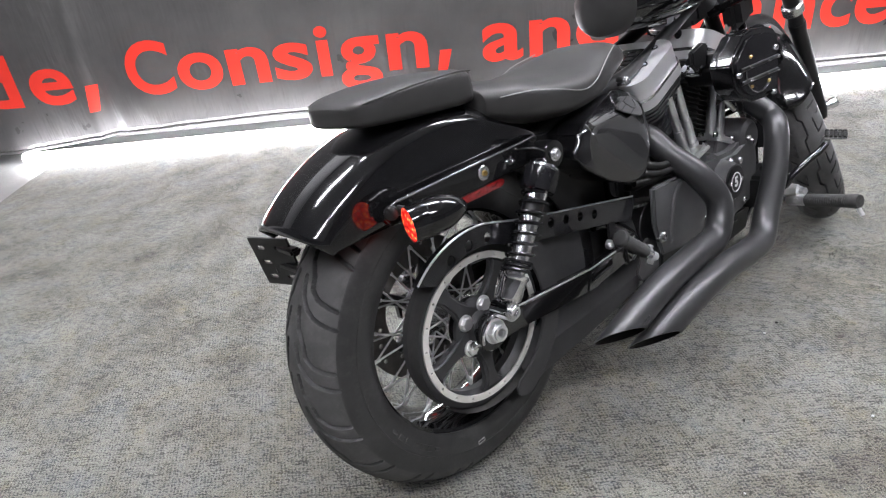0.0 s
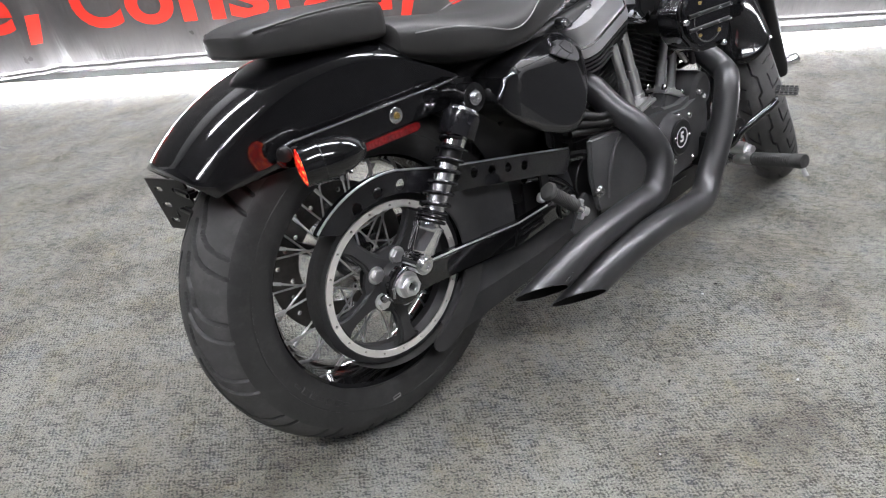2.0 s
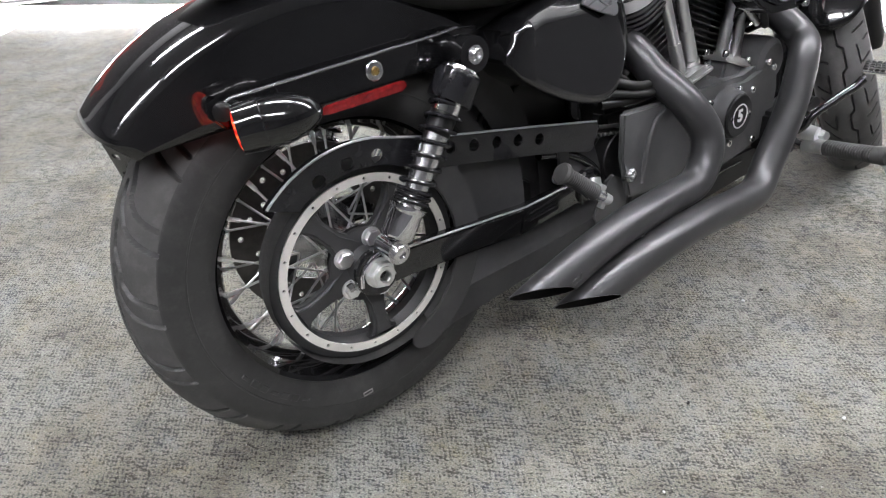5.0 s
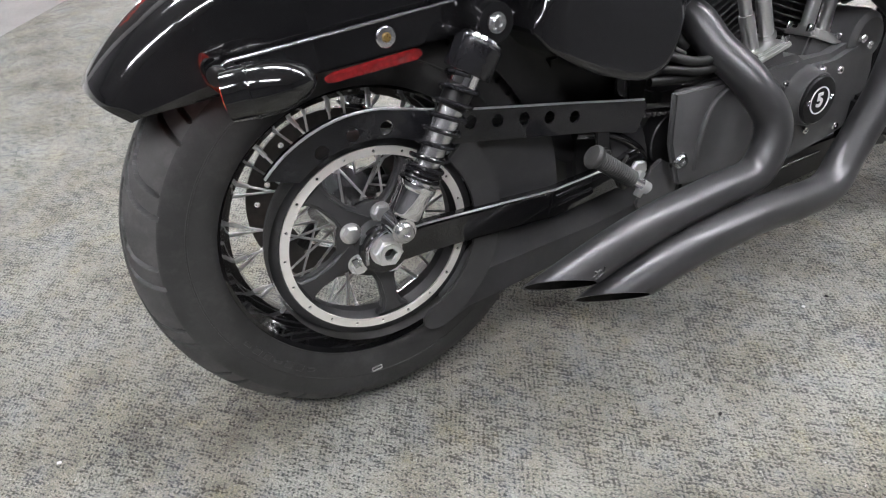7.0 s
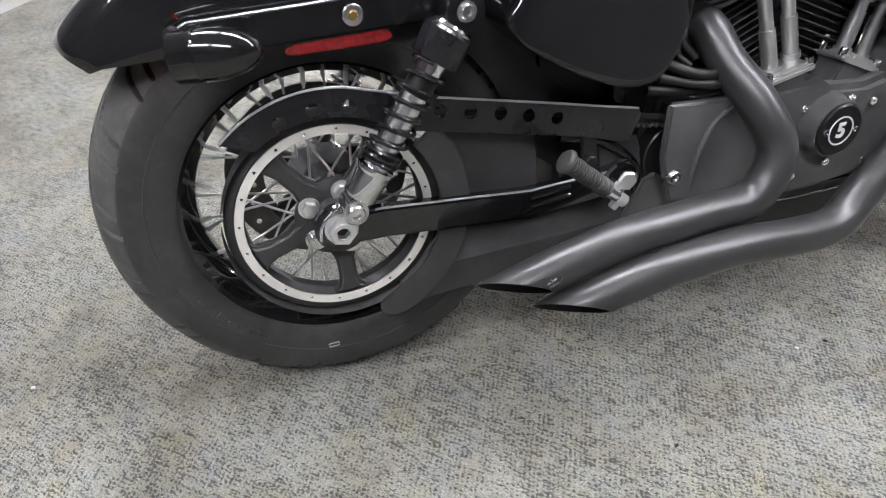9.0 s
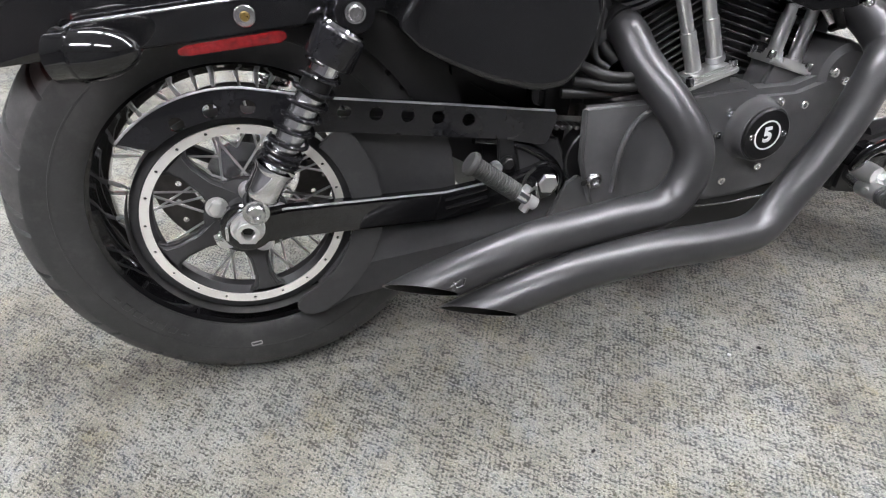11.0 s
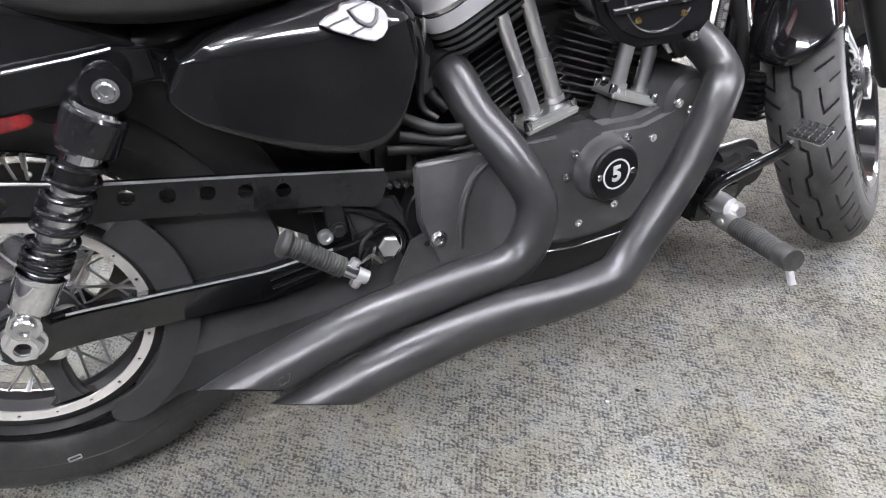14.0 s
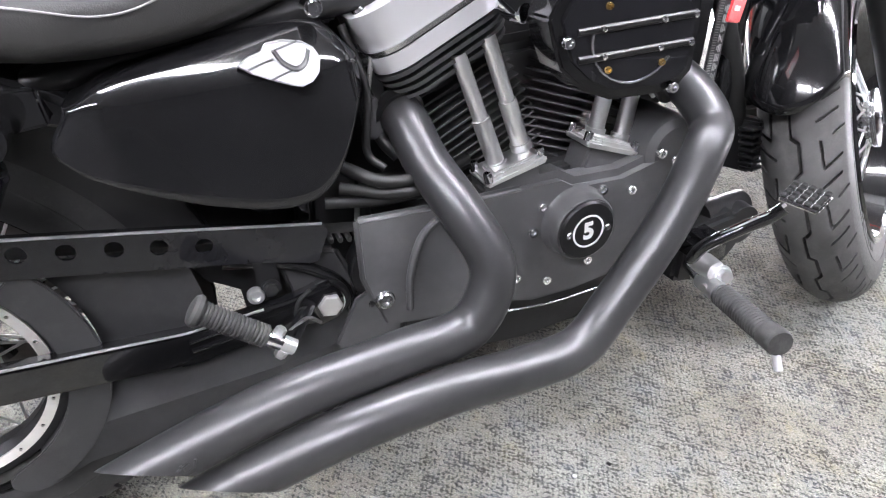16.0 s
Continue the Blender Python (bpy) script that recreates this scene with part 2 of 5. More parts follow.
def bends(points, radius, n=8):
    """A line with its corners rounded by arcs."""
    p = [Vector(q) for q in points]
    out = [p[0]]
    for a, b, c in zip(p, p[1:], p[2:]):
        r = min(radius, 0.49 * (a - b).length, 0.49 * (c - b).length)
        s, e = b + (a - b).normalized() * r, b + (c - b).normalized() * r
        out += [(1 - k) ** 2 * s + 2 * k * (1 - k) * b + k * k * e for k in (i / n for i in range(n + 1))]
    return out + [p[-1]]


def sweep(path, radius, seg=20, caps=True, flat=1.0):
    """A tube along a path; radius is a number, or a function of the way from 0 to 1."""
    bm, rings = bmesh.new(), []
    path = [Vector(q) for q in path]
    total = sum((b - a).length for a, b in zip(path, path[1:])) or 1
    done, side = 0.0, None
    for i, q in enumerate(path):
        d = (path[min(i + 1, len(path) - 1)] - path[max(i - 1, 0)]).normalized()
        if side is None:
            side = d.orthogonal().normalized()
        side = (side - d * side.dot(d)).normalized()
        up = d.cross(side)
        if i:
            done += (q - path[i - 1]).length
        r = radius(done / total) if callable(radius) else radius
        rings.append([bm.verts.new(q + r * (math.cos(a) * side + flat * math.sin(a) * up)) for a in (2 * math.pi * k / seg for k in range(seg))])
    for a, b in zip(rings, rings[1:]):
        for k in range(seg):
            bm.faces.new((a[k], a[(k + 1) % seg], b[(k + 1) % seg], b[k]))
    if caps:
        bm.faces.new(rings[0][::-1])
        bm.faces.new(rings[-1])
    return bm


def lathe(profile, origin=(0, 0, 0), axis=(0, -1, 0), seg=32, loop=False):
    """Turns (radius, along) pairs about an axis; loop joins the last to the first, otherwise the ends are closed."""
    bm, rings = bmesh.new(), []
    d = Vector(axis).normalized()
    s = d.orthogonal().normalized()
    u = d.cross(s)
    for r, h in profile:
        c = Vector(origin) + d * h
        if r < 1e-6:
            rings.append([bm.verts.new(c)])
        else:
            rings.append([bm.verts.new(c + r * (math.cos(a) * s + math.sin(a) * u)) for a in (2 * math.pi * k / seg for k in range(seg))])
    pairs = list(zip(rings, rings[1:])) + ([(rings[-1], rings[0])] if loop else [])
    for a, b in pairs:
        for k in range(seg):
            j = (k + 1) % seg
            if len(a) == 1 and len(b) > 1:
                bm.faces.new((a[0], b[j], b[k]))
            elif len(b) == 1 and len(a) > 1:
                bm.faces.new((a[k], a[j], b[0]))
            elif len(a) > 1:
                bm.faces.new((a[k], a[j], b[j], b[k]))
    if not loop:
        if len(rings[0]) > 1:
            bm.faces.new(rings[0][::-1])
        if len(rings[-1]) > 1:
            bm.faces.new(rings[-1])
    bmesh.ops.recalc_face_normals(bm, faces=bm.faces)
    return bm


def rounded(bm, width, segments=2, angle=30):
    if width:
        edges = [e for e in bm.edges if len(e.link_faces) == 2 and e.calc_face_angle(0) > radians(angle)]
        bmesh.ops.bevel(bm, geom=edges, offset=width, segments=segments, affect="EDGES", clamp_overlap=True)
    return bm


def plate(outline, y0, y1, bevel=0.002, holes=(), segments=2):
    """An outline in x and z, given thickness from y0 to y1; holes are (x, z, radius) or slots (x, z, radius, length)."""
    bm = bmesh.new()
    loops = [[bm.verts.new((x, y0, z)) for x, z in outline]]
    for x, z, r, *slot in holes:
        s, turns = slot[0] / 2 if slot else 0, 16 if r < 0.03 else 96
        loops.append([bm.verts.new((x + math.copysign(s, math.cos(a)) + r * math.cos(a), y0, z + r * math.sin(a))) for a in (2 * math.pi * (k + 0.5) / turns for k in range(turns))])
    if holes:
        edges = [bm.edges.new((l[i], l[(i + 1) % len(l)])) for l in loops for i in range(len(l))]
        bmesh.ops.triangle_fill(bm, edges=edges, use_beauty=True)
    else:
        bm.faces.new(loops[0])
    made = bmesh.ops.extrude_face_region(bm, geom=bm.faces[:])
    bmesh.ops.translate(bm, verts=[v for v in made["geom"] if isinstance(v, bmesh.types.BMVert)], vec=(0, y1 - y0, 0))
    bmesh.ops.recalc_face_normals(bm, faces=bm.faces)
    return rounded(bm, bevel, segments, 40)


def box(centre, size, bevel=0.003, turn=(0, 0, 0), segments=2):
    bm = bmesh.new()
    bmesh.ops.create_cube(bm, size=1, matrix=Matrix.Diagonal((*size, 1)))
    rounded(bm, bevel, segments)
    bm.transform(pose(*centre, *turn))
    return bm


def join(*bms):
    out = bmesh.new()
    for b in bms:
        me = bpy.data.meshes.new("tmp")
        b.to_mesh(me)
        b.free()
        out.from_mesh(me)
        bpy.data.meshes.remove(me)
    return out


def rod(a, b, r, seg=16, r2=None):
    return sweep([a, b], (lambda s: r + (r2 - r) * s) if r2 else r, seg)


def bolt(at, axis=(0, -1, 0), r=0.008, h=0.006, kind="hex"):
    """A bolt head: hex, or a round socket cap with a hole in it."""
    if kind == "hex":
        washer = lathe([(0, 0), (r * 1.25, 0), (r * 1.25, r * 0.22), (0, r * 0.22)], at, axis, 20)
        head = lathe([(0, r * 0.2), (r * 0.97, r * 0.2), (r, r * 0.3), (r, h * 0.85), (r * 0.85, h), (0, h)], at, axis, 6)
        return join(washer, head)
    return lathe([(0, 0), (r, 0), (r, h * 0.75), (r * 0.85, h), (r * 0.5, h), (r * 0.45, h * 0.5), (0, h * 0.5)], at, axis, 16)


def arc(cx, cz, r, a0, a1, n=16):
    return [(cx + r * math.cos(radians(a0 + (a1 - a0) * k / n)), cz + r * math.sin(radians(a0 + (a1 - a0) * k / n))) for k in range(n + 1)]


def part(name, bm, material, parent, label="", m=None, sharp=32):
    me = bpy.data.meshes.new(name)
    bm.to_mesh(me)
    bm.free()
    me.materials.append(M[material])
    me.shade_smooth()
    me.set_sharp_from_angle(angle=radians(sharp))
    ob = new(name, me)
    ob.parent = parent
    if m is not None:
        ob.matrix_basis = m
    return tagged(ob, label)


# ---- the room ----
def structure(name, bm, material, m=ROOM, label=""):
    return tagged(part(name, bm, material, None, label, m), label, kind="structure")


structure("floor", box((2.5, -2.7, -0.06), (12, 8.2, 0.1), 0), "floor", label="pale sealed concrete floor of the showroom")
carpet_bm = bmesh.new()
bmesh.ops.create_cube(carpet_bm, size=1, matrix=Matrix.LocRotScale((3.4, -2.6, -0.004), None, (6.8, 5.2, 0.008)))
rounded(carpet_bm, 0.003)
structure("carpet", carpet_bm, "carpet", label="grey flecked loop pile carpet with faint stains")
structure("wall_north", box((2.5, 0.5, 1.6), (12.4, 0.2, 3.4), 0), "whitewall")
structure("wall_south", box((2.5, -6.9, 1.6), (12.4, 0.2, 3.4), 0), "wallpaint")
structure("wall_west", box((-3.6, -3.2, 1.6), (0.2, 7.2, 3.4), 0), "wallpaint")
structure("wall_east", box((8.6, -3.2, 1.6), (0.2, 7.2, 3.4), 0), "wallpaint")
structure("ceiling", box((2.5, -3.2, 3.25), (12.4, 7.6, 0.1), 0), "ceiling")


def ceiling_light():
    base = tagged(new("ceiling_light"), "white ceiling batten with a lit diffuser", "ceiling light", "ceiling lights")
    part("frame", box((0, 0, 0.03), (1.5, 0.3, 0.05), 0.005), "fixture", base)
    part("diffuser", box((0, 0, -0.005), (1.44, 0.24, 0.03), 0.008), "tube", base)
    return base


first_light = ceiling_light()
LIGHTS = ((0.2, -1.2), (2.0, -1.2), (3.8, -1.2), (5.6, -1.2), (1.1, -3.9), (2.9, -3.9))
first_light.matrix_basis = ROOM @ pose(*LIGHTS[0], 3.13)
for gx, gy in LIGHTS[1:]:
    copy_thing(first_light, ROOM @ pose(gx, gy, 3.13))


def base_lamp():
    base = tagged(new("strip_light"), "lit white strip light on the floor under the banner", "strip light", "strip lights")
    part("housing", box((0, 0.038, -0.012), (1.246, 0.024, 0.03), 0.004), "fixture", base)
    part("tube", sweep([(-0.6235, 0, 0), (0.6235, 0, 0)], 0.024, 16), "strip", base)
    return base


first_strip = base_lamp()
first_strip.matrix_basis = ROOM @ pose(0.48, 0.045, 0.032)
for k in range(1, 5):
    copy_thing(first_strip, ROOM @ pose(0.48 + 1.25 * k, 0.045, 0.032))


# ---- the banner ----
def sag(x, z):
    """How far the vinyl stands out of its plane."""
    return (0.02 * math.sin(3.1 * x + 0.7) + 0.012 * noise.noise(Vector((x * 1.6, z * 1.1, 3.0))) + 0.05 * math.exp(-((z - 0.08) / 0.12) ** 2) * noise.noise(Vector((x * 1.3, 0, 7.0)))
            - 0.03 * math.exp(-((x - 0.32) / 0.05) ** 2) * math.exp(-((z - 0.15) / 0.3) ** 2)
            + 0.012 * math.exp(-((x - 0.24 - 0.1 * z) / 0.03) ** 2) + 0.006 * math.exp(-((x - 1.73) / 0.02) ** 2) + 0.010 * math.exp(-((x - 0.62 + 0.5 * z) / 0.05) ** 2))


BANNER_Y = 0.10


def banner():
    base = tagged(new("banner"), "black vinyl banner with large red words, creased, hung low", "banner")
    base.matrix_basis = ROOM
    bm = bmesh.new()
    nx, nz = 520, 60
    x0, x1, z1 = -1.9, 6.1, 1.75
    grid = []
    for i in range(nx + 1):
        x = x0 + (x1 - x0) * i / nx
        low = 0.105 - 0.05 * max(0.0, min(1.0, (0.68 - x) / 0.9)) + 0.012 * noise.noise(Vector((x * 1.7, 5, 0)))
        col = []
        for k in range(nz + 1):
            z = low + (z1 - low) * k / nz
            col.append(bm.verts.new((x, BANNER_Y - sag(x, z), z)))
        grid.append(col)
    for a, b in zip(grid, grid[1:]):
        for k in range(nz):
            bm.faces.new((a[k], b[k], b[k + 1], a[k + 1]))
    sheet = part("sheet", bm, "banner", base)
    thick = sheet.modifiers.new("thickness", "SOLIDIFY")
    thick.thickness, thick.offset = 0.002, 1
    hem = []
    for i in range(nx + 1):
        v = x0 + (x1 - x0) * i / nx
        low = 0.105 - 0.05 * max(0.0, min(1.0, (0.68 - v) / 0.9)) + 0.012 * noise.noise(Vector((v * 1.7, 5, 0)))
        hem.append((v, BANNER_Y - sag(v, low), low))
    part("hem", sweep(hem, 0.009, 8), "banner", base)
    return base


def laid(bm):
    """Cut flat print along the sheet's own grid and lay it on the vinyl."""
    for axis, step in ((0, 8.0 / 520), (2, 0.028)):
        lo, hi = min(v.co[axis] for v in bm.verts), max(v.co[axis] for v in bm.verts)
        k = math.ceil((lo + 1.9) / step)
        while -1.9 + k * step < hi:
            at = Vector((0, 0, 0))
            at[axis] = -1.9 + k * step
            bmesh.ops.bisect_plane(bm, geom=bm.verts[:] + bm.edges[:] + bm.faces[:], plane_co=at, plane_no=Vector((axis == 0, 0, axis == 2)))
            k += 1
    for v in bm.verts:
        v.co.y = BANNER_Y - sag(v.co.x, v.co.z) - 0.004
    return bm


def glyph(char, left, right, base):
    """One red letter on the banner between two places along it."""
    z0, cap = 0.283, 0.256
    if char == ",":
        bm = bmesh.new()
        w = right - left
        corners = [(left, 0.222), (left + 0.55 * w, 0.222), (right, 0.352), (left + 0.3 * w, 0.352)]
        bm.faces.new([bm.verts.new((x + 0.597, 0, z)) for x, z in corners])
        return part("letter", laid(bm), "red", base, "red printed comma", sharp=80)
    curve = bpy.data.curves.new("letter", "FONT")
    curve.body, curve.offset, curve.extrude, curve.resolution_u = char, 0.024, 0.0, 6
    tmp = bpy.data.objects.new("letter", curve)
    me = bpy.data.meshes.new_from_object(tmp)
    bpy.data.objects.remove(tmp)
    bm = bmesh.new()
    bm.from_mesh(me)
    bpy.data.meshes.remove(me)
    xs = [v.co.x for v in bm.verts]
    lo, hi = min(xs), max(xs)
    for v in bm.verts:
        v.co = Vector((left + (v.co.x - lo) / (hi - lo) * (right - left) + 0.597, 0, z0 + v.co.y * cap / 0.74))
    return part("letter", laid(bm), "red", base, "red printed letter", sharp=80)


hanging = banner()
TEXT = (("T", -1.50, -1.29), ("r", -1.25, -1.11), ("a", -1.09, -0.89), ("d", -0.865, -0.655), ("e", -0.591, -0.381), (",", -0.346, -0.27),
        ("C", -0.109, 0.105), ("o", 0.128, 0.344), ("n", 0.372, 0.57), ("s", 0.596, 0.779), ("i", 0.812, 0.876), ("g", 0.912, 1.118), ("n", 1.154, 1.351), (",", 1.385, 1.466),
        ("a", 1.613, 1.811), ("n", 1.842, 2.04), ("d", 2.07, 2.28),
        ("F", 2.40, 2.54), ("i", 2.56, 2.61), ("n", 2.64, 2.80), ("a", 2.83, 2.99), ("n", 3.03, 3.22), ("c", 3.25, 3.395), ("e", 3.41, 3.575))
for char, left, right in TEXT:
    glyph(char, left, right, hanging)


# ---- the motorcycle: x ahead, y to its left, z up, rear axle over x = 0 ----
bike = tagged(new("motorcycle"), "black cruiser motorcycle leaning on its side stand, matt black pipes", "motorcycle")
bike.matrix_basis = pose(0, LEAN_Y, 0, -LEAN_ANGLE, 0, 0)
AXLE_Z, WHEELBASE = 0.315, 1.42
HUB = Vector((0, 0, AXLE_Z))


def near_line(w, u, line, pitch):
    """Distance from points (w, u) to a broken line that repeats every pitch along u."""
    best = np.full(w.shape, 9.0)
    for (w0, u0), (w1, u1) in zip(line, line[1:]):
        span2 = (w1 - w0) ** 2 + (u1 - u0) ** 2
        for shift in (-pitch, 0.0, pitch):
            du = np.mod(u, pitch) + shift - u0
            for extra in (0.0, pitch):
                k = np.clip(((w - w0) * (w1 - w0) + (du + extra) * (u1 - u0)) / span2, 0, 1)
                best = np.minimum(best, np.hypot(w - w0 - k * (w1 - w0), du + extra - k * (u1 - u0)))
    return best


def groove(distance, half, slope=0.0022):
    """Depth from 0 to 1 of a groove whose walls slope a little."""
    return np.clip((half - distance) / slope, 0.0, 1.0)


def tread_rear(v, u):
    """How deep the rear tread is cut, at v (-1 to 1 over the crown) and u metres round the tyre: long bent grooves from crown to shoulder."""
    pitch, arc_w = 2 * math.pi * 0.318 / 18, 0.088
    w, uu = np.abs(v) * arc_w, u + np.where(v > 0, 0.0, pitch / 2)
    main = near_line(w, uu, [(0.013, 0.0), (0.017, 0.034), (0.029, 0.058), (0.032, 0.077), (0.046, 0.092), (0.064, 0.100), (0.080, 0.104)], pitch)
    short = near_line(w, uu, [(0.012, 0.060), (0.018, 0.090), (0.030, 0.111), (0.046, 0.124), (0.066, 0.132), (0.084, 0.137)], pitch)
    return np.maximum(groove(main, 0.0042, 0.0012), groove(short, 0.0040, 0.0012))


def tread_front(v, u):
    """A stepped groove round the middle, with bent and slanted cuts on both sides."""
    pitch, arc_w = 2 * math.pi * 0.318 / 20, 0.076
    w, uu = np.abs(v) * arc_w, u + np.where(v > 0, 0.0, pitch / 2)
    middle = near_line(v * arc_w, u, [(0.005, 0.0), (0.005, pitch * 0.40), (-0.005, pitch * 0.48), (-0.005, pitch * 0.90), (0.005, pitch)], pitch)
    bent = near_line(w, uu, [(0.034, 0.0), (0.036, 0.040), (0.066, 0.022)], pitch)
    cut1 = near_line(w, uu, [(0.030, 0.070), (0.062, 0.052)], pitch)
    cut2 = near_line(w, uu, [(0.052, 0.090), (0.074, 0.078)], pitch)
    return np.maximum.reduce([groove(middle, 0.0021, 0.0013), groove(bent, 0.0020, 0.0013), groove(cut1, 0.0018, 0.0013), groove(cut2, 0.0016, 0.0013)])


def tyre_mesh(radius, half, bead, tread, around=1600, across=130):
    """A tyre about the y axis through the origin: crown with sunk grooves, side walls down to the bead."""
    prof = []
    for k in range(across + 1):
        v = -1 + 2 * k / across
        prof.append((v, half * 0.94 * math.sin(v * 1.18) / math.sin(1.18), radius - 0.040 * (1 - math.cos(v * 1.18)) / (1 - math.cos(1.18))))
    side = [(0.985, 0.050), (1.0, 0.067), (0.99, 0.085), (0.94, 0.101), (0.86, radius - bead)]
    ring = [(-9, -half * f, radius - d) for f, d in reversed(side)] + prof + [(9, half * f, radius - d) for f, d in side]
    ring += [(9, half * 0.7, bead + 0.004), (-9, -half * 0.7, bead + 0.004)]
    n = len(ring)
    vv, yy, rr = (np.array(c) for c in zip(*ring))
    ang = np.arange(around) * 2 * np.pi / around
    u = ang[:, None] * radius
    cut = tread(np.broadcast_to(vv[None, :], (around, n)), np.broadcast_to(u, (around, n))) * (np.abs(vv) < 1.0)[None, :]
    r = rr[None, :] - 0.010 * cut
    co = np.stack([r * np.cos(ang)[:, None], np.broadcast_to(yy[None, :], r.shape), r * np.sin(ang)[:, None]], -1).reshape(-1, 3)
    i, k = np.meshgrid(np.arange(around), np.arange(n), indexing="ij")
    i2, k2 = (i + 1) % around, (k + 1) % n
    faces = np.stack([i * n + k, i * n + k2, i2 * n + k2, i2 * n + k], -1).reshape(-1, 4)
    me = bpy.data.meshes.new("tyre")
    me.from_pydata(co.tolist(), [], faces.tolist())
    me.materials.append(M["rubber"])
    me.materials.append(M["tread"])
    # grooves take the undusted rubber; its darker tone also paints their shade
    crown = (np.abs(vv) < 0.97)[None, :] & (cut < 0.5)
    me.polygons.foreach_set("material_index", crown.astype(np.int32).ravel())
    me.shade_smooth()
    me.set_sharp_from_angle(angle=radians(50))
    return me


def wheel(name, label, at, m, radius, half, tread, disc_y):
    rim = lathe([(0.203, -0.057), (0.213, -0.0615), (0.217, -0.058), (0.213, -0.053), (0.205, -0.048), (0.192, -0.026), (0.189, 0.0), (0.192, 0.026), (0.205, 0.048), (0.213, 0.053), (0.217, 0.058),
                 (0.213, 0.0615), (0.203, 0.057), (0.197, 0.044), (0.187, 0.024), (0.184, 0.0), (0.187, -0.024), (0.197, -0.044)], at, (0, -1, 0), 96, True)
    top = part(name, rim, "gloss", bike, label, m)
    tyre = new("tyre", tyre_mesh(radius, half, 0.208, tread))
    tyre.parent, tyre.matrix_basis = top, Matrix.Translation(at)
    tagged(tyre, "black rubber tyre with sunk tread grooves")
    hub = lathe([(0.02, -0.07), (0.05, -0.066), (0.058, -0.060), (0.058, -0.050), (0.03, -0.042), (0.026, 0.0), (0.03, 0.045), (0.05, 0.058), (0.05, 0.066), (0.02, 0.07)], at, (0, -1, 0), 40)
    part("hub", hub, "alloy", top, "polished alloy hub")
    for r, y in ((0.247, 0.995), (0.222, 0.90)):
        part("sidewall_ring", lathe([(r - 0.0018, 0), (r - 0.001, 0.0016), (r + 0.001, 0.0016), (r + 0.0018, 0)], at + Vector((0, -half * y + 0.0006, 0)), (0, -1, 0), 120, True), "rubber", tyre, "", Matrix.Translation(-at))
    for start, count in ((205, 7), (330, 9)):
        for k in range(count):
            b = radians(start + 4.6 * k)
            part("sidewall_mark", box((0.233 * math.cos(b), -half * 0.965, 0.233 * math.sin(b)), (0.013, 0.0055, 0.011 if k % 3 else 0.006), 0.001, (0, 90 - math.degrees(b), 0), 1), "rubber", tyre)
    for k in range(40):
        a = 2 * math.pi * k / 40
        sidey = 0.052 if k % 2 else -0.052
        lead = radians(34) * (1 if (k // 2) % 2 else -1)
        p = at + Vector((0.044 * math.cos(a + lead), sidey, 0.044 * math.sin(a + lead)))
        q = at + Vector((0.186 * math.cos(a), sidey * 0.25, 0.186 * math.sin(a)))
        e = q + (p - q).normalized() * 0.018
        part("spoke", join(rod(p, q, 0.0019, 8), rod(q, e, 0.0034, 8)), "machined", top)
    y = disc_y
    disc_outer = arc(at.x, at.z, 0.146, 0, 360, 64)[:-1]
    holes = [(at.x, at.z, 0.088)] + [(at.x + rr * math.cos(b), at.z + rr * math.sin(b), 0.0045) for b0 in range(24) for rr, b in ((0.105 + 0.012 * (b0 % 3), 2 * math.pi * b0 / 24),)]
    part("brake_disc", plate(disc_outer, y - 0.0025, y + 0.0025, 0, holes), "disc", top, "drilled steel brake disc")
    spider = join(*[rod(at + Vector((0.03 * math.cos(b), y - at.y, 0.03 * math.sin(b))), at + Vector((0.1 * math.cos(b), y - at.y, 0.1 * math.sin(b))), 0.011, 10) for b in (2 * math.pi * k / 5 for k in range(5))])
    part("disc_carrier", spider, "satin", top)
    return top


rear_wheel = wheel("rear_wheel", "black rim rear wheel with chrome wire spokes", HUB, Matrix(), 0.318, 0.076, tread_rear, 0.075)


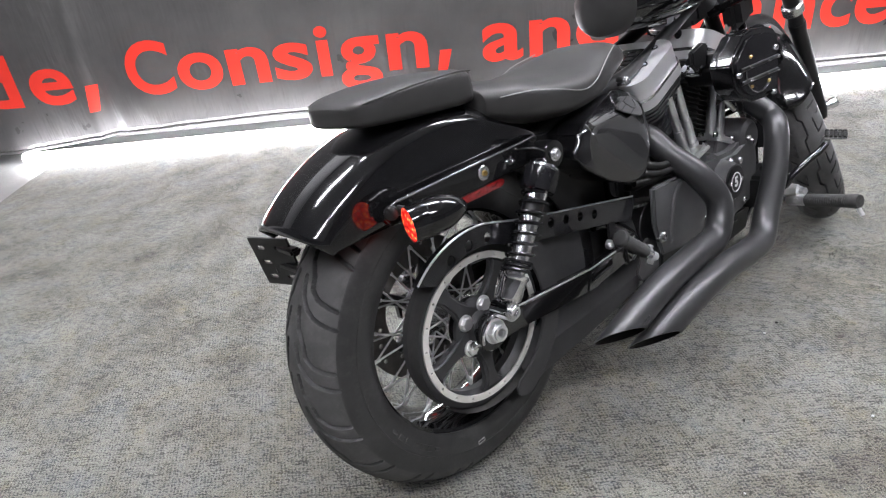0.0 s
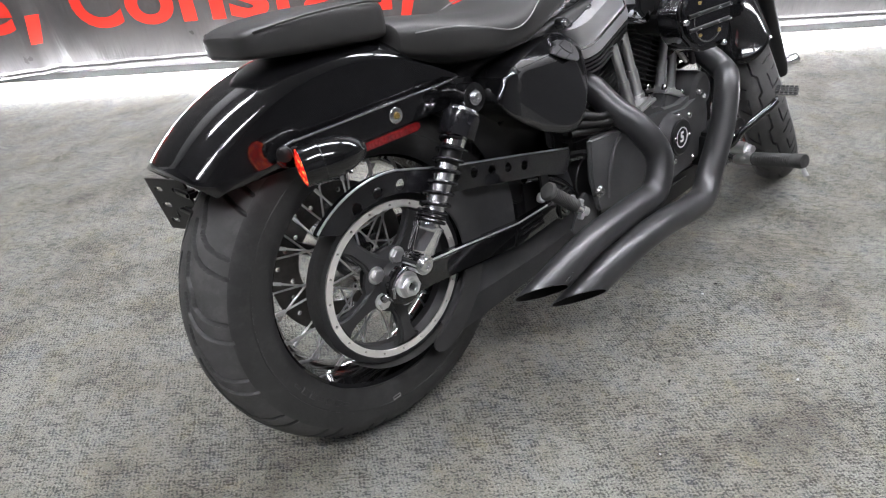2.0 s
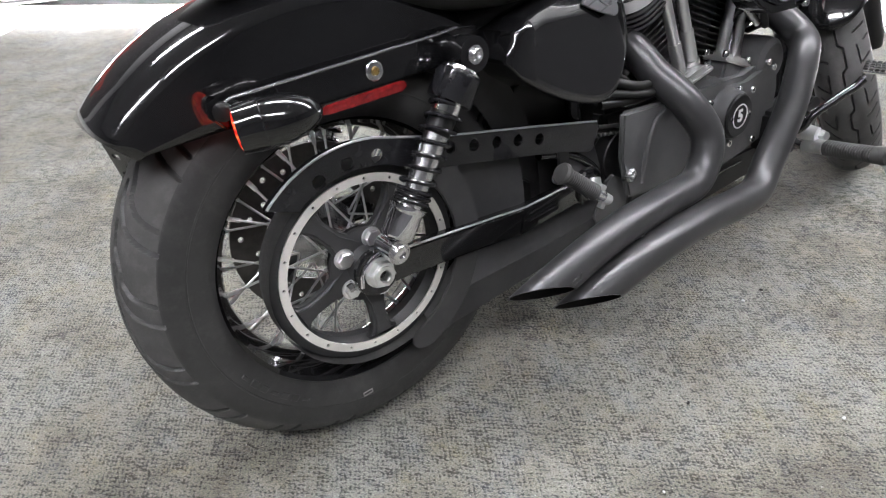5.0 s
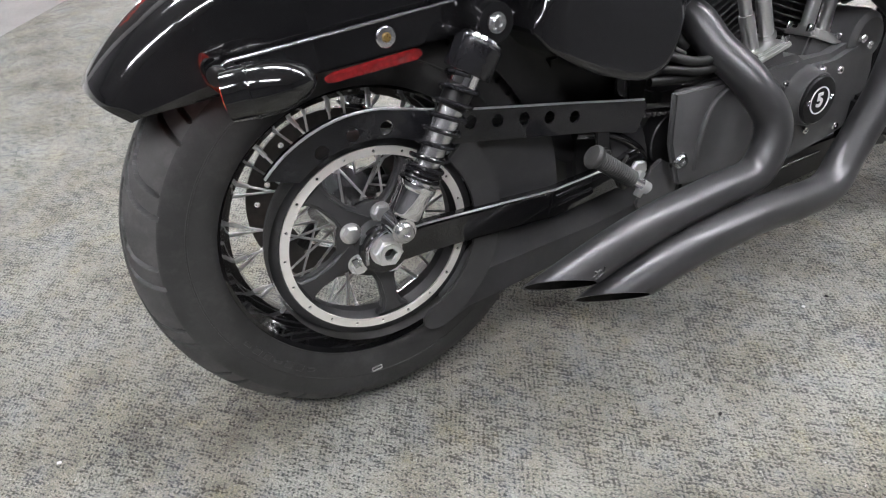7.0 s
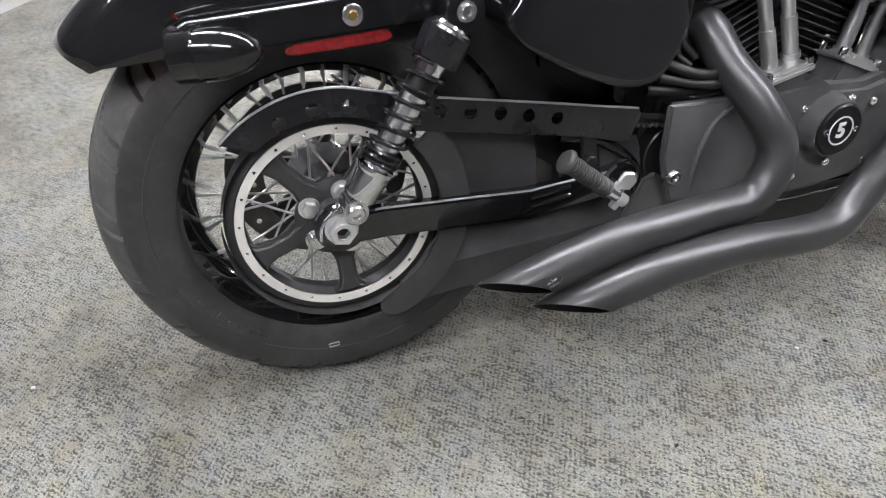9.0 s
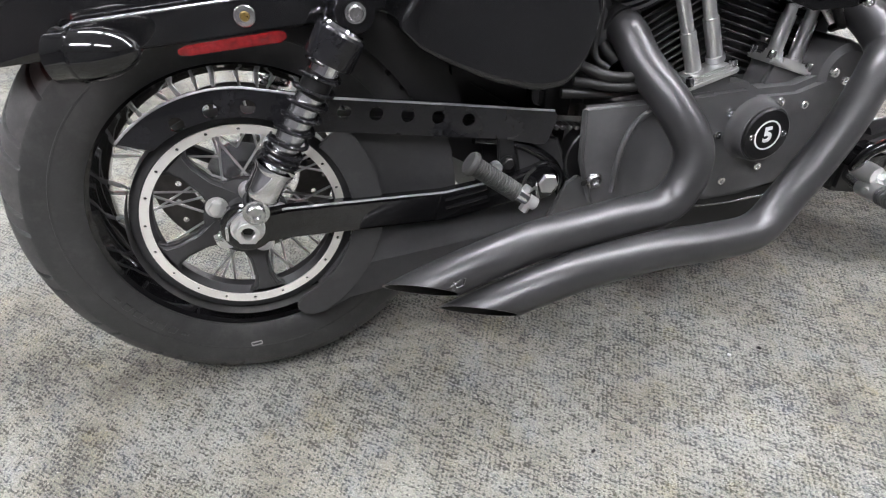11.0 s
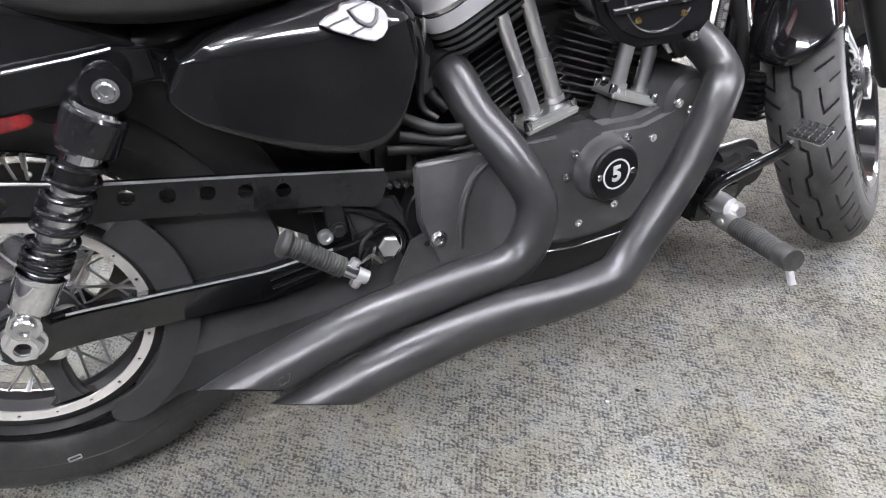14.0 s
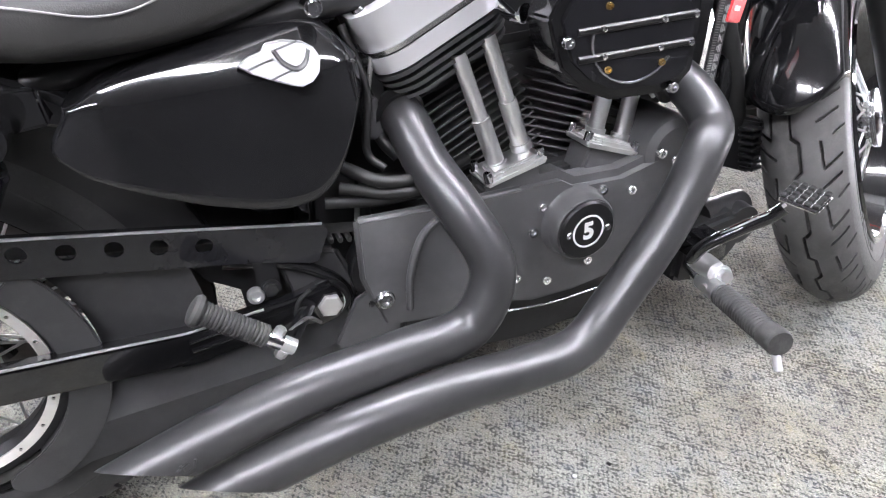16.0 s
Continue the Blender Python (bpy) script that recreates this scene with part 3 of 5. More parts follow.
# pulley with five spokes and a bright drilled ring
def pulley():
    y = -0.098
    body = lathe([(0.139, 0.034), (0.146, 0.032), (0.151, 0.028), (0.151, -0.002), (0.146, -0.006), (0.141, -0.004), (0.124, -0.004), (0.124, 0.012), (0.132, 0.020)], HUB + Vector((0, y + 0.03, 0)), (0, -1, 0), 120, True)
    p = part("rear_pulley", body, "iron", bike, "black five-spoke belt pulley with a bright rim ring")
    ring_holes = [(0.1315 * math.cos(a), AXLE_Z + 0.1315 * math.sin(a), 0.0023) for a in (2 * math.pi * (k + 0.5) / 20 for k in range(20))]
    part("rim_ring", plate(arc(0, AXLE_Z, 0.1375, 0, 360, 96)[:-1], y - 0.003, y - 0.006, 0, [(0, AXLE_Z, 0.1255)] + ring_holes), "ring", p, "bright machined ring with small holes")
    for k in range(5):
        a = radians(-90 + 72 * k)
        c, s = math.cos(a), math.sin(a)
        w0, w1 = 0.026, 0.0135
        pts = [(0.030, -w0), (0.07, -w1), (0.100, -w1 * 0.95), (0.115, -w1 * 1.25), (0.126, -w1 * 2.2), (0.126, w1 * 2.2), (0.115, w1 * 1.25), (0.100, w1 * 0.95), (0.07, w1), (0.030, w0)]
        part("pulley_spoke", plate([(x * c - z * s, AXLE_Z + x * s + z * c) for x, z in pts], y - 0.001, y + 0.018, 0.005, segments=3), "iron", p)
        b = a + radians(18)
        part("pulley_bolt", bolt((0.043 * math.cos(b), y - 0.001, AXLE_Z + 0.043 * math.sin(b)), r=0.0122, h=0.010), "machined", p)
    part("pulley_hub", lathe([(0.058, -0.005), (0.058, 0.002), (0.050, 0.005), (0.034, 0.007), (0.028, 0.018), (0, 0.018)], HUB + Vector((0, y + 0.006, 0)), (0, -1, 0), 48), "iron", p)
    return p


pulley()
part("sidewall_stamp", join(box((-0.043, -0.0755, 0.076), (0.016, 0.003, 0.0016), 0), box((-0.043, -0.0755, 0.082), (0.016, 0.003, 0.0016), 0), box((-0.051, -0.0755, 0.079), (0.0016, 0.003, 0.006), 0), box((-0.035, -0.0755, 0.079), (0.0016, 0.003, 0.006), 0)), "thread", bike, "small pale stamp on the tyre")
nut = part("axle_nut", join(lathe([(0, 0), (0.023, 0), (0.023, 0.003), (0, 0.003)], HUB + Vector((0, -0.130, 0)), seg=32),
                            lathe([(0.0095, 0.003), (0.0205, 0.003), (0.0205, 0.013), (0.0185, 0.015), (0.0095, 0.015)], HUB + Vector((0, -0.130, 0)), seg=6, loop=True), lathe([(0.0095, 0.003), (0.0150, 0.003), (0.0145, 0.019), (0.0095, 0.019)], HUB + Vector((0, -0.130, 0)), seg=32, loop=True)),
           "machined", bike, "zinc plated hollow axle nut")
part("axle_plate", lathe([(0, 0), (0.034, 0), (0.036, 0.003), (0.036, 0.010), (0.033, 0.012), (0, 0.012)], HUB + Vector((0, -0.1185, 0)), seg=40), "gloss", bike, "gloss black axle plate")
# near-black axle end: the shade inside the nut's bore, put into its colour
part("axle", rod(HUB + Vector((0, -0.134, 0)), HUB + Vector((0, 0.12, 0)), 0.0092, 16), "dark_bore", bike)


# swingarm
def swingarm(side):
    y = side * 0.119
    path = [(-0.03, y, AXLE_Z - 0.006), (0.06, y, AXLE_Z - 0.008), (0.28, y, 0.281), (0.40, y * 0.97, 0.283), (0.46, y * 0.92, 0.281)]
    bm = bmesh.new()
    rings = []
    for (x, yy, z), h in zip(path, (0.022, 0.024, 0.024, 0.022, 0.03)):
        rings.append([bm.verts.new((x, yy + dy, z + dz)) for dy, dz in ((-0.011, -h), (0.011, -h), (0.011, h), (-0.011, h))])
    for a, b in zip(rings, rings[1:]):
        for k in range(4):
            bm.faces.new((a[k], a[(k + 1) % 4], b[(k + 1) % 4], b[k]))
    bm.faces.new(rings[0][::-1])
    bm.faces.new(rings[-1])
    bmesh.ops.recalc_face_normals(bm, faces=bm.faces)
    rounded(bm, 0.005, 3, 40)
    return bm


arm = part("swingarm", join(swingarm(-1), swingarm(1), rod((0.44, -0.12, 0.281), (0.44, 0.12, 0.281), 0.028, 20)), "gloss", bike, "gloss black swingarm")
part("axle_adjuster", join(rod((-0.046, -0.120, AXLE_Z - 0.010), (-0.012, -0.120, AXLE_Z - 0.004), 0.0035, 10), bolt((-0.038, -0.120, AXLE_Z - 0.009), (-1, 0, -0.2), 0.0065, 0.009), sweep(bends([(-0.030, -0.131, AXLE_Z - 0.012), (-0.026, -0.131, AXLE_Z + 0.012), (-0.008, -0.132, AXLE_Z + 0.026), (0.01, -0.132, AXLE_Z + 0.03)], 0.01), 0.0028, 8)), "chrome", arm)
part("pivot_bolt", join(bolt((0.449, -0.116, 0.279), r=0.0165, h=0.011), lathe([(0, 0), (0.020, 0), (0.020, 0.003), (0, 0.003)], (0.449, -0.114, 0.279), seg=32)), "machined", arm)
part("pivot_collar", lathe([(0.018, 0), (0.03, 0), (0.03, 0.014), (0.026, 0.018), (0.018, 0.018)], (0.448, -0.098, 0.281), seg=32, loop=True), "satin", arm)
# added pale bead: draws the highlight along the black arm's top
part("arm_highlight", sweep([(0.05, -0.1295, AXLE_Z + 0.0165), (0.06, -0.1295, AXLE_Z + 0.0162), (0.28, -0.1295, 0.3052), (0.37, -0.1275, 0.3052)], 0.0017, 8), "lip", arm)
part("arm_bracket", join(box((0.312, -0.130, 0.287), (0.075, 0.006, 0.030), 0.002, (0, -3, 0)), rod((0.280, -0.134, 0.294), (0.345, -0.134, 0.299), 0.0022, 8), rod((0.280, -0.134, 0.281), (0.345, -0.134, 0.285), 0.0022, 8)), "gloss", arm)
part("weld_plate", plate([(0.262, 0.262), (0.30, 0.262), (0.31, 0.30), (0.275, 0.305)], -0.1325, -0.128, 0.001), "gloss", arm)


# shock absorbers
def shock(side):
    y = side * 0.148
    lo, hi = Vector((0.019, y, 0.352)), Vector((0.186, y, 0.576))
    d = (hi - lo).normalized()
    n = (hi - lo).length
    eye = lambda c, r: lathe([(r * 0.55, -0.017), (r, -0.017), (r * 1.04, -0.012), (r * 1.04, 0.012), (r, 0.017), (r * 0.55, 0.017)], c, (0, side, 0), 28, True)
    body = part("shock_absorber", join(rod(lo, hi, 0.012, 16), rod(lo + Vector((0, -side * 0.022, 0)), lo + Vector((0, side * 0.016, 0)), 0.0165, 28)), "chrome", bike, "chrome and black coil shock absorber")
    part("lower_sleeve", lathe([(0.014, 0.014), (0.0215, 0.017), (0.0235, 0.021), (0.0240, 0.054), (0.0255, 0.056), (0.0265, 0.059), (0.0265, 0.063), (0.014, 0.064)], lo, d, 40, True), "chrome", body)
    coil = []
    p = d.orthogonal().normalized()
    q = d.cross(p)
    for k in range(281):
        turn = 9.6 * k / 280
        a = 2 * math.pi * turn
        coil.append(lo + d * min(n - 0.063, 0.067 + 0.0072 * min(turn, 3) + 0.0185 * max(0.0, turn - 3)) + 0.0235 * (math.cos(a) * p + math.sin(a) * q))
    part("coil_spring", sweep(coil, 0.0030, 10), "cover", body, "black coil spring")
    part("damper_tube", rod(lo + d * 0.062, hi - d * 0.112, 0.0178, 32), "alloy", body)
    part("damper_sleeve", rod(hi - d * 0.113, hi - d * 0.05, 0.0188, 32), "satin", body)
    part("damper_collar", rod(hi - d * 0.082, hi - d * 0.066, 0.0194, 32), "chrome", body)
    part("upper_cover", lathe([(0.014, 0.026), (0.0285, 0.0265), (0.0312, 0.030), (0.0318, 0.064), (0.0305, 0.067), (0.014, 0.067)], hi, -d, 44, True), "cover", body, "gloss black shock cover")
    part("cover_cap", lathe([(0.010, 0.012), (0.015, 0.016), (0.017, 0.019), (0.026, 0.021), (0.028, 0.024), (0.028, 0.0265), (0.010, 0.0265)], hi, -d, 40, True), "chrome", body)
    part("top_eye", eye(hi, 0.0235), "gloss", body)
    part("top_bolt", join(bolt(hi + Vector((0, side * 0.018, 0)), (0, side, 0), 0.0090, 0.007, "socket"), lathe([(0, 0.0), (0.0122, 0.0), (0.0122, 0.003), (0, 0.003)], hi + Vector((0, side * 0.016, 0)), (0, side, 0), 28)), "alloy", body)
    part("top_bracket", rod(hi - Vector((0, side * 0.016, 0)), hi + Vector((0.006, -side * 0.055, 0.004)), 0.0175, 24), "gloss", body)
    part("bottom_bolt", join(bolt(lo + Vector((0, side * 0.017, 0)), (0, side, 0), 0.0125, 0.009, "socket"), lathe([(0, 0.0), (0.017, 0.0), (0.017, 0.003), (0, 0.003)], lo + Vector((0, side * 0.016, 0)), (0, side, 0), 28)), "alloy", body)
    return body


shock(-1)
shock(1)


# belt, guards and sprocket cover
SPROCKET_Z = 0.300


def belt():
    pts = arc(0, AXLE_Z, 0.154, 80, 280, 40) + arc(0.535, SPROCKET_Z, 0.058, -80, 80, 20)
    bm = bmesh.new()
    rings = [[bm.verts.new((x, y, z)) for y in (-0.112, -0.083)] for x, z in pts]
    for a, b in zip(rings, rings[1:] + rings[:1]):
        bm.faces.new((a[0], a[1], b[1], b[0]))
    bmesh.ops.solidify(bm, geom=bm.faces[:], thickness=0.006)
    bmesh.ops.recalc_face_normals(bm, faces=bm.faces)
    return bm


drive = part("drive_belt", belt(), "tread", bike, "toothed black rubber drive belt")
for k in range(13):
    x = 0.402 + 0.0112 * k
    part("belt_tooth", box((x, -0.0975, SPROCKET_Z + 0.0571 + 0.188 * (0.545 - x) - 0.0095), (0.0060, 0.029, 0.0070), 0.0015, (0, 10.7, 0), 1), "tread", drive)
part("drive_sprocket", lathe([(0, 0), (0.05, 0), (0.052, 0.002), (0.052, 0.028), (0.05, 0.03), (0, 0.03)], (0.535, -0.083, SPROCKET_Z), seg=36), "satin", bike)
upper = arc(0, AXLE_Z, 0.189, 131, 78, 14) + [(0.14, 0.470), (0.315, 0.429), (0.462, 0.392), (0.467, 0.382), (0.448, 0.345), (0.438, 0.345)] + [(0.376, 0.366), (0.17, 0.416)] + arc(0, AXLE_Z, 0.152, 50, 124, 14)
guard_holes = [(x, z, 0.0095) for x, z in ((0.158, 0.447), (0.200, 0.437), (0.243, 0.427), (0.285, 0.416), (0.329, 0.404), (0.040, 0.475), (-0.005, 0.478), (-0.048, 0.469))]
guard = part("belt_guard", plate(upper, -0.119, -0.115, 0, guard_holes), "cover", bike, "black belt guard with a row of holes")
lip_path = [(x, -0.106, z) for x, z in arc(0, AXLE_Z, 0.188, 131, 78, 14) + [(0.14, 0.468), (0.315, 0.427), (0.461, 0.3915)]]
lip = bmesh.new()
lv = [[lip.verts.new((x, yy, z + dz)) for yy, dz in ((-0.1195, 0.0005), (-0.104, 0.0005), (-0.104, -0.003), (-0.116, -0.003))] for x, _, z in lip_path]
for a, b in zip(lv, lv[1:]):
    for k in range(4):
        lip.faces.new((a[k], a[(k + 1) % 4], b[(k + 1) % 4], b[k]))
bmesh.ops.recalc_face_normals(lip, faces=lip.faces)
part("guard_lip", lip, "gloss", guard)
# bright bead in place of the highlight on the black lip
part("guard_highlight", sweep([(x, -0.1192, z + 0.0018) for x, _, z in lip_path], 0.0018, 8), "lip", guard)
part("guard_bracket", join(box((0.385, -0.112, 0.345), (0.026, 0.006, 0.06), 0.002), bolt((0.385, -0.116, 0.325), r=0.0095, h=0.008)), "satin", guard)
low = arc(0, AXLE_Z, 0.191, -68, 38, 24) + arc(0, AXLE_Z, 0.147, 38, -66, 24) + [(0.048, 0.175), (0.038, 0.166), (0.036, 0.154), (0.044, 0.143), (0.057, 0.138)]
part("debris_guard", plate(low, -0.118, -0.112, 0.0015), "iron", bike, "matt black crescent debris deflector")

def lower_guard():
    """A folded sheet below the belt: an upper face that leans in, a fold, and a face below it."""
    bm, rows = bmesh.new(), []
    for x, top, fold, foot in ((0.075, 0.185, 0.150, 0.134), (0.12, 0.232, 0.185, 0.149), (0.155, 0.256, 0.2075, 0.150), (0.25, 0.262, 0.2065, 0.155), (0.36, 0.264, 0.2060, 0.163), (0.44, 0.266, 0.212, 0.172), (0.50, 0.266, 0.220, 0.180), (0.53, 0.266, 0.224, 0.184)):
        rows.append([bm.verts.new(q) for q in ((x, -0.096, top), (x, -0.1085, (top + fold) / 2), (x, -0.1165, fold), (x, -0.110, foot))])
    for p, q in zip(rows, rows[1:]):
        for k in range(3):
            bm.faces.new((p[k], p[k + 1], q[k + 1], q[k]))
    bmesh.ops.solidify(bm, geom=bm.faces[:], thickness=0.004)
    bmesh.ops.recalc_face_normals(bm, faces=bm.faces)
    return bm


part("lower_belt_guard", lower_guard(), "powder", bike, "matt black folded lower belt guard", sharp=20)
gusset = part("frame_gusset", plate([(0.446, 0.214), (0.482, 0.272), (0.50, 0.28), (0.56, 0.24), (0.56, 0.19), (0.46, 0.19)], -0.121, -0.113, 0.002), "powder", bike, "matt black frame gusset under the sprocket cover")
part("frame_panel", plate([(0.27, 0.40), (0.30, 0.55), (0.50, 0.55), (0.52, 0.40), (0.50, 0.30), (0.46, 0.26), (0.44, 0.34), (0.36, 0.38)], -0.062, -0.055, 0.002), "plastic", bike, "black plastic frame cover")
part("mudguard", plate(arc(0, AXLE_Z, 0.350, 14, 80, 20) + arc(0, AXLE_Z, 0.338, 80, 14, 20), -0.088, 0.088, 0.002), "plastic", bike, "black plastic inner mudguard round the rear tyre")
part("mudguard_side", plate(arc(0, AXLE_Z, 0.349, 16, 80, 20) + arc(0, AXLE_Z, 0.285, 80, 16, 20), -0.094, -0.089, 0.001), "plastic", bike)
part("mudguard_lower", plate(arc(0, AXLE_Z, 0.3085, -14, 17, 16) + arc(0, AXLE_Z, 0.186, 36, -12, 14), -0.095, -0.090, 0.001), "iron", bike, "dusty black lower mudguard panel")
# added box that closes the opening between oil tank and shock
part("filler_box", box((0.410, 0.0, 0.525), (0.20, 0.15, 0.19), 0.012), "plastic", bike, "black filler box behind the oil tank")
part("inner_fender", join(plate([(0.255, 0.44), (0.33, 0.46), (0.41, 0.40), (0.405, 0.300), (0.349, 0.3045), (0.334, 0.316), (0.314, 0.3305), (0.30, 0.36)], -0.07, 0.07, 0.004)), "plastic", bike)
cover = part("sprocket_cover", plate([(0.494, 0.402), (0.489, 0.317), (0.509, 0.236), (0.60, 0.220), (0.72, 0.205), (0.72, 0.385), (0.60, 0.392)], -0.149, -0.136, 0.006, segments=3), "powder", bike, "matt black sprocket cover")
part("cover_ridge", sweep(smooth_path([(0.545, -0.148, 0.255), (0.552, -0.151, 0.31), (0.575, -0.151, 0.36), (0.62, -0.149, 0.385)], 6), 0.005, 10), "powder", cover)
part("cover_bolt", join(bolt((0.514, -0.147, 0.281), r=0.0115, h=0.008, kind="socket"), lathe([(0, 0), (0.0135, 0), (0.0135, 0.003), (0, 0.003)], (0.514, -0.147, 0.281), seg=24)), "alloy", cover)
part("guard_clip", box((0.497, -0.147, 0.279), (0.008, 0.006, 0.008), 0.002), "hose", cover)


# rear fender with its struts, lamps and bracket
def fender_mesh(radius, half, a0, a1, centre=HUB, n=48, skirt=0.06, crown=0.03, tail=0.0, floor=None):
    """A bowed strip round a wheel, from angle a0 to a1; the side walls reach down by skirt, or to the height floor."""
    prof = []
    for k in range(41):
        s = -1 + 2 * k / 40
        turn = math.pi / 2 * min(1, abs(s) / 0.8)
        prof.append((half * math.copysign(math.sin(turn) ** 0.82, s), crown * (1 - math.cos(turn) ** 0.82) if turn < 1.5707 else crown, max(0, (abs(s) - 0.8) / 0.2)))
    bm, rings = bmesh.new(), []
    for i in range(n + 1):
        a, end, ring = radians(a0 + (a1 - a0) * i / n), i / n, []
        deep = max(0.012, radius - crown - (floor - centre.z) / math.sin(a)) if floor else skirt
        for y, dr, down in prof:
            r, b = radius - dr - down * deep, a - radians(tail) * end ** 4 * ((abs(y) / half) ** 2 + 0.5 * down)
            ring.append(bm.verts.new(centre + Vector((r * math.cos(b), y, r * math.sin(b)))))
        rings.append(ring)
    for a, b in zip(rings, rings[1:]):
        for k in range(len(prof) - 1):
            bm.faces.new((a[k], a[k + 1], b[k + 1], b[k]))
    bmesh.ops.recalc_face_normals(bm, faces=bm.faces)
    return bm


def shell(ob, thickness=0.003):
    s = ob.modifiers.new("thickness", "SOLIDIFY")
    s.thickness, s.offset = thickness, -1
    return ob


fender = shell(part("rear_fender", fender_mesh(0.390, 0.097, 40, 134.0, crown=0.04, floor=0.561), "gloss", bike, "gloss black bobbed rear fender"))
for side in (-1, 1):
    y = side * 0.108
    bar = [(-0.148, 0.580), (-0.140, 0.593), (-0.12, 0.600), (0.16, 0.603), (0.20, 0.605), (0.235, 0.60), (0.235, 0.565), (0.16, 0.560), (-0.10, 0.560), (-0.138, 0.566)]
    strut = part("fender_strut", plate(bar, y - 0.006, y + 0.006, 0.003, segments=3), "gloss", bike, "gloss black fender strut")
    part("strut_bolt", lathe([(0, 0), (0.0128, 0), (0.0128, 0.002), (0.0115, 0.0032), (0.006, 0.0036), (0.005, 0.003), (0, 0.003)], (0.063, y + side * 0.005, 0.581), (0, side, 0), 28), "alloy", strut)
    # bright line standing for the reflection on the strut's upper bevel
    part("strut_highlight", sweep([(-0.142, y + side * 0.004, 0.590), (-0.12, y + side * 0.005, 0.5985), (0.16, y + side * 0.005, 0.602), (0.20, y + side * 0.005, 0.604)], 0.0022, 8), "edge", strut)
    part("bolt_socket", lathe([(0, 0), (0.0045, 0), (0.0045, 0.0055), (0, 0.0055)], (0.063, y + side * 0.006, 0.581), (0, side, 0), 12), "brass", strut)
    part("side_reflector", plate([(-0.022, 0.566 - 0.012), (-0.021, 0.548), (-0.01, 0.5455), (0.098, 0.545), (0.106, 0.549), (0.106, 0.556), (0.098, 0.5595), (-0.012, 0.558)], y + side * 0.004, y + side * 0.0075, 0.0012), "reflector", strut, "long red side reflector")
    lampc = Vector((-0.136, side * 0.156, 0.573))
    d = Vector((0.95, side * 0.30, 0.03)).normalized()
    lamp = part("turn_signal", lathe([(0.0, 0.004), (0.026, 0.003), (0.0268, 0.0), (0.0272, 0.002), (0.0284, 0.024), (0.0292, 0.0255), (0.0292, 0.0275), (0.0280, 0.029), (0.0284, 0.034), (0.0280, 0.046), (0.0262, 0.058), (0.0228, 0.070), (0.0170, 0.082), (0.0100, 0.090), (0.004, 0.0935), (0, 0.094)], lampc, d, 56), "gloss", bike, "gloss black bullet turn signal")
    part("lamp_lens", lathe([(0, -0.004), (0.012, -0.0035), (0.020, -0.002), (0.0258, 0.0005), (0.0262, 0.003), (0, 0.003)], lampc, d, 36), "lamp_red", lamp, "red lens with lit diodes")
    part("lamp_stalk", join(rod(lampc + d * 0.02 + Vector((0, -side * 0.02, 0.01)), (-0.118, side * 0.108, 0.585), 0.008, 14), lathe([(0, 0), (0.011, 0), (0.011, 0.006), (0.006, 0.009), (0, 0.009)], (-0.135, side * 0.118, 0.588), (-0.6, side, 0), 18)), "satin", lamp)
bracket = part("plate_bracket", plate([(0, 0), (0.10, 0), (0.10, 0.097), (0, 0.097)], -0.002, 0.002, 0, [(0.024, 0.078, 0.004, 0.012), (0.024, 0.048, 0.004, 0.016), (0.024, 0.018, 0.004, 0.014), (0.075, 0.078, 0.004, 0.02), (0.075, 0.018, 0.004, 0.02)]), "satin", bike, "black slotted number plate bracket", pose(-0.232, 0.19, 0.455, 8, 0, -74))
part("bracket_arm", join(box((-0.215, 0.125, 0.528), (0.02, 0.11, 0.014), 0.004), box((-0.215, 0.125, 0.495), (0.02, 0.11, 0.014), 0.004), rod((-0.222, 0.15, 0.53), (-0.222, 0.15, 0.48), 0.006)), "satin", bike)


# seats
def pad(sections, n=40, power=2.6):
    """A cushion lofted over sections of (x, half width, bottom, top)."""
    bm, rings = bmesh.new(), []
    for x, w, z0, z1 in sections:
        c, h = (z0 + z1) / 2, (z1 - z0) / 2
        ring = []
        for k in range(n):
            a = 2 * math.pi * k / n
            ca, sa = math.cos(a), math.sin(a)
            ring.append(bm.verts.new((x, w * math.copysign(abs(ca) ** (2 / power), ca), c + h * math.copysign(abs(sa) ** (2 / power), sa))))
        rings.append(ring)
    for a, b in zip(rings, rings[1:]):
        for k in range(n):
            bm.faces.new((a[k], a[(k + 1) % n], b[(k + 1) % n], b[k]))
    bm.faces.new(rings[0][::-1])
    bm.faces.new(rings[-1])
    bmesh.ops.recalc_face_normals(bm, faces=bm.faces)
    return bm


def soft(ob, levels=2):
    s = ob.modifiers.new("smooth", "SUBSURF")
    s.levels = s.render_levels = levels
    return ob


pillion = soft(part("pillion_seat", pad([(-0.130, 0.03, 0.715, 0.735), (-0.128, 0.058, 0.712, 0.742), (-0.118, 0.078, 0.708, 0.749), (-0.095, 0.094, 0.705, 0.754), (-0.03, 0.106, 0.698, 0.760), (0.05, 0.104, 0.692, 0.757), (0.092, 0.096, 0.689, 0.750), (0.102, 0.090, 0.690, 0.744), (0.104, 0.05, 0.70, 0.735)], power=5.0), "seat", bike, "black vinyl pillion pad"), 1)
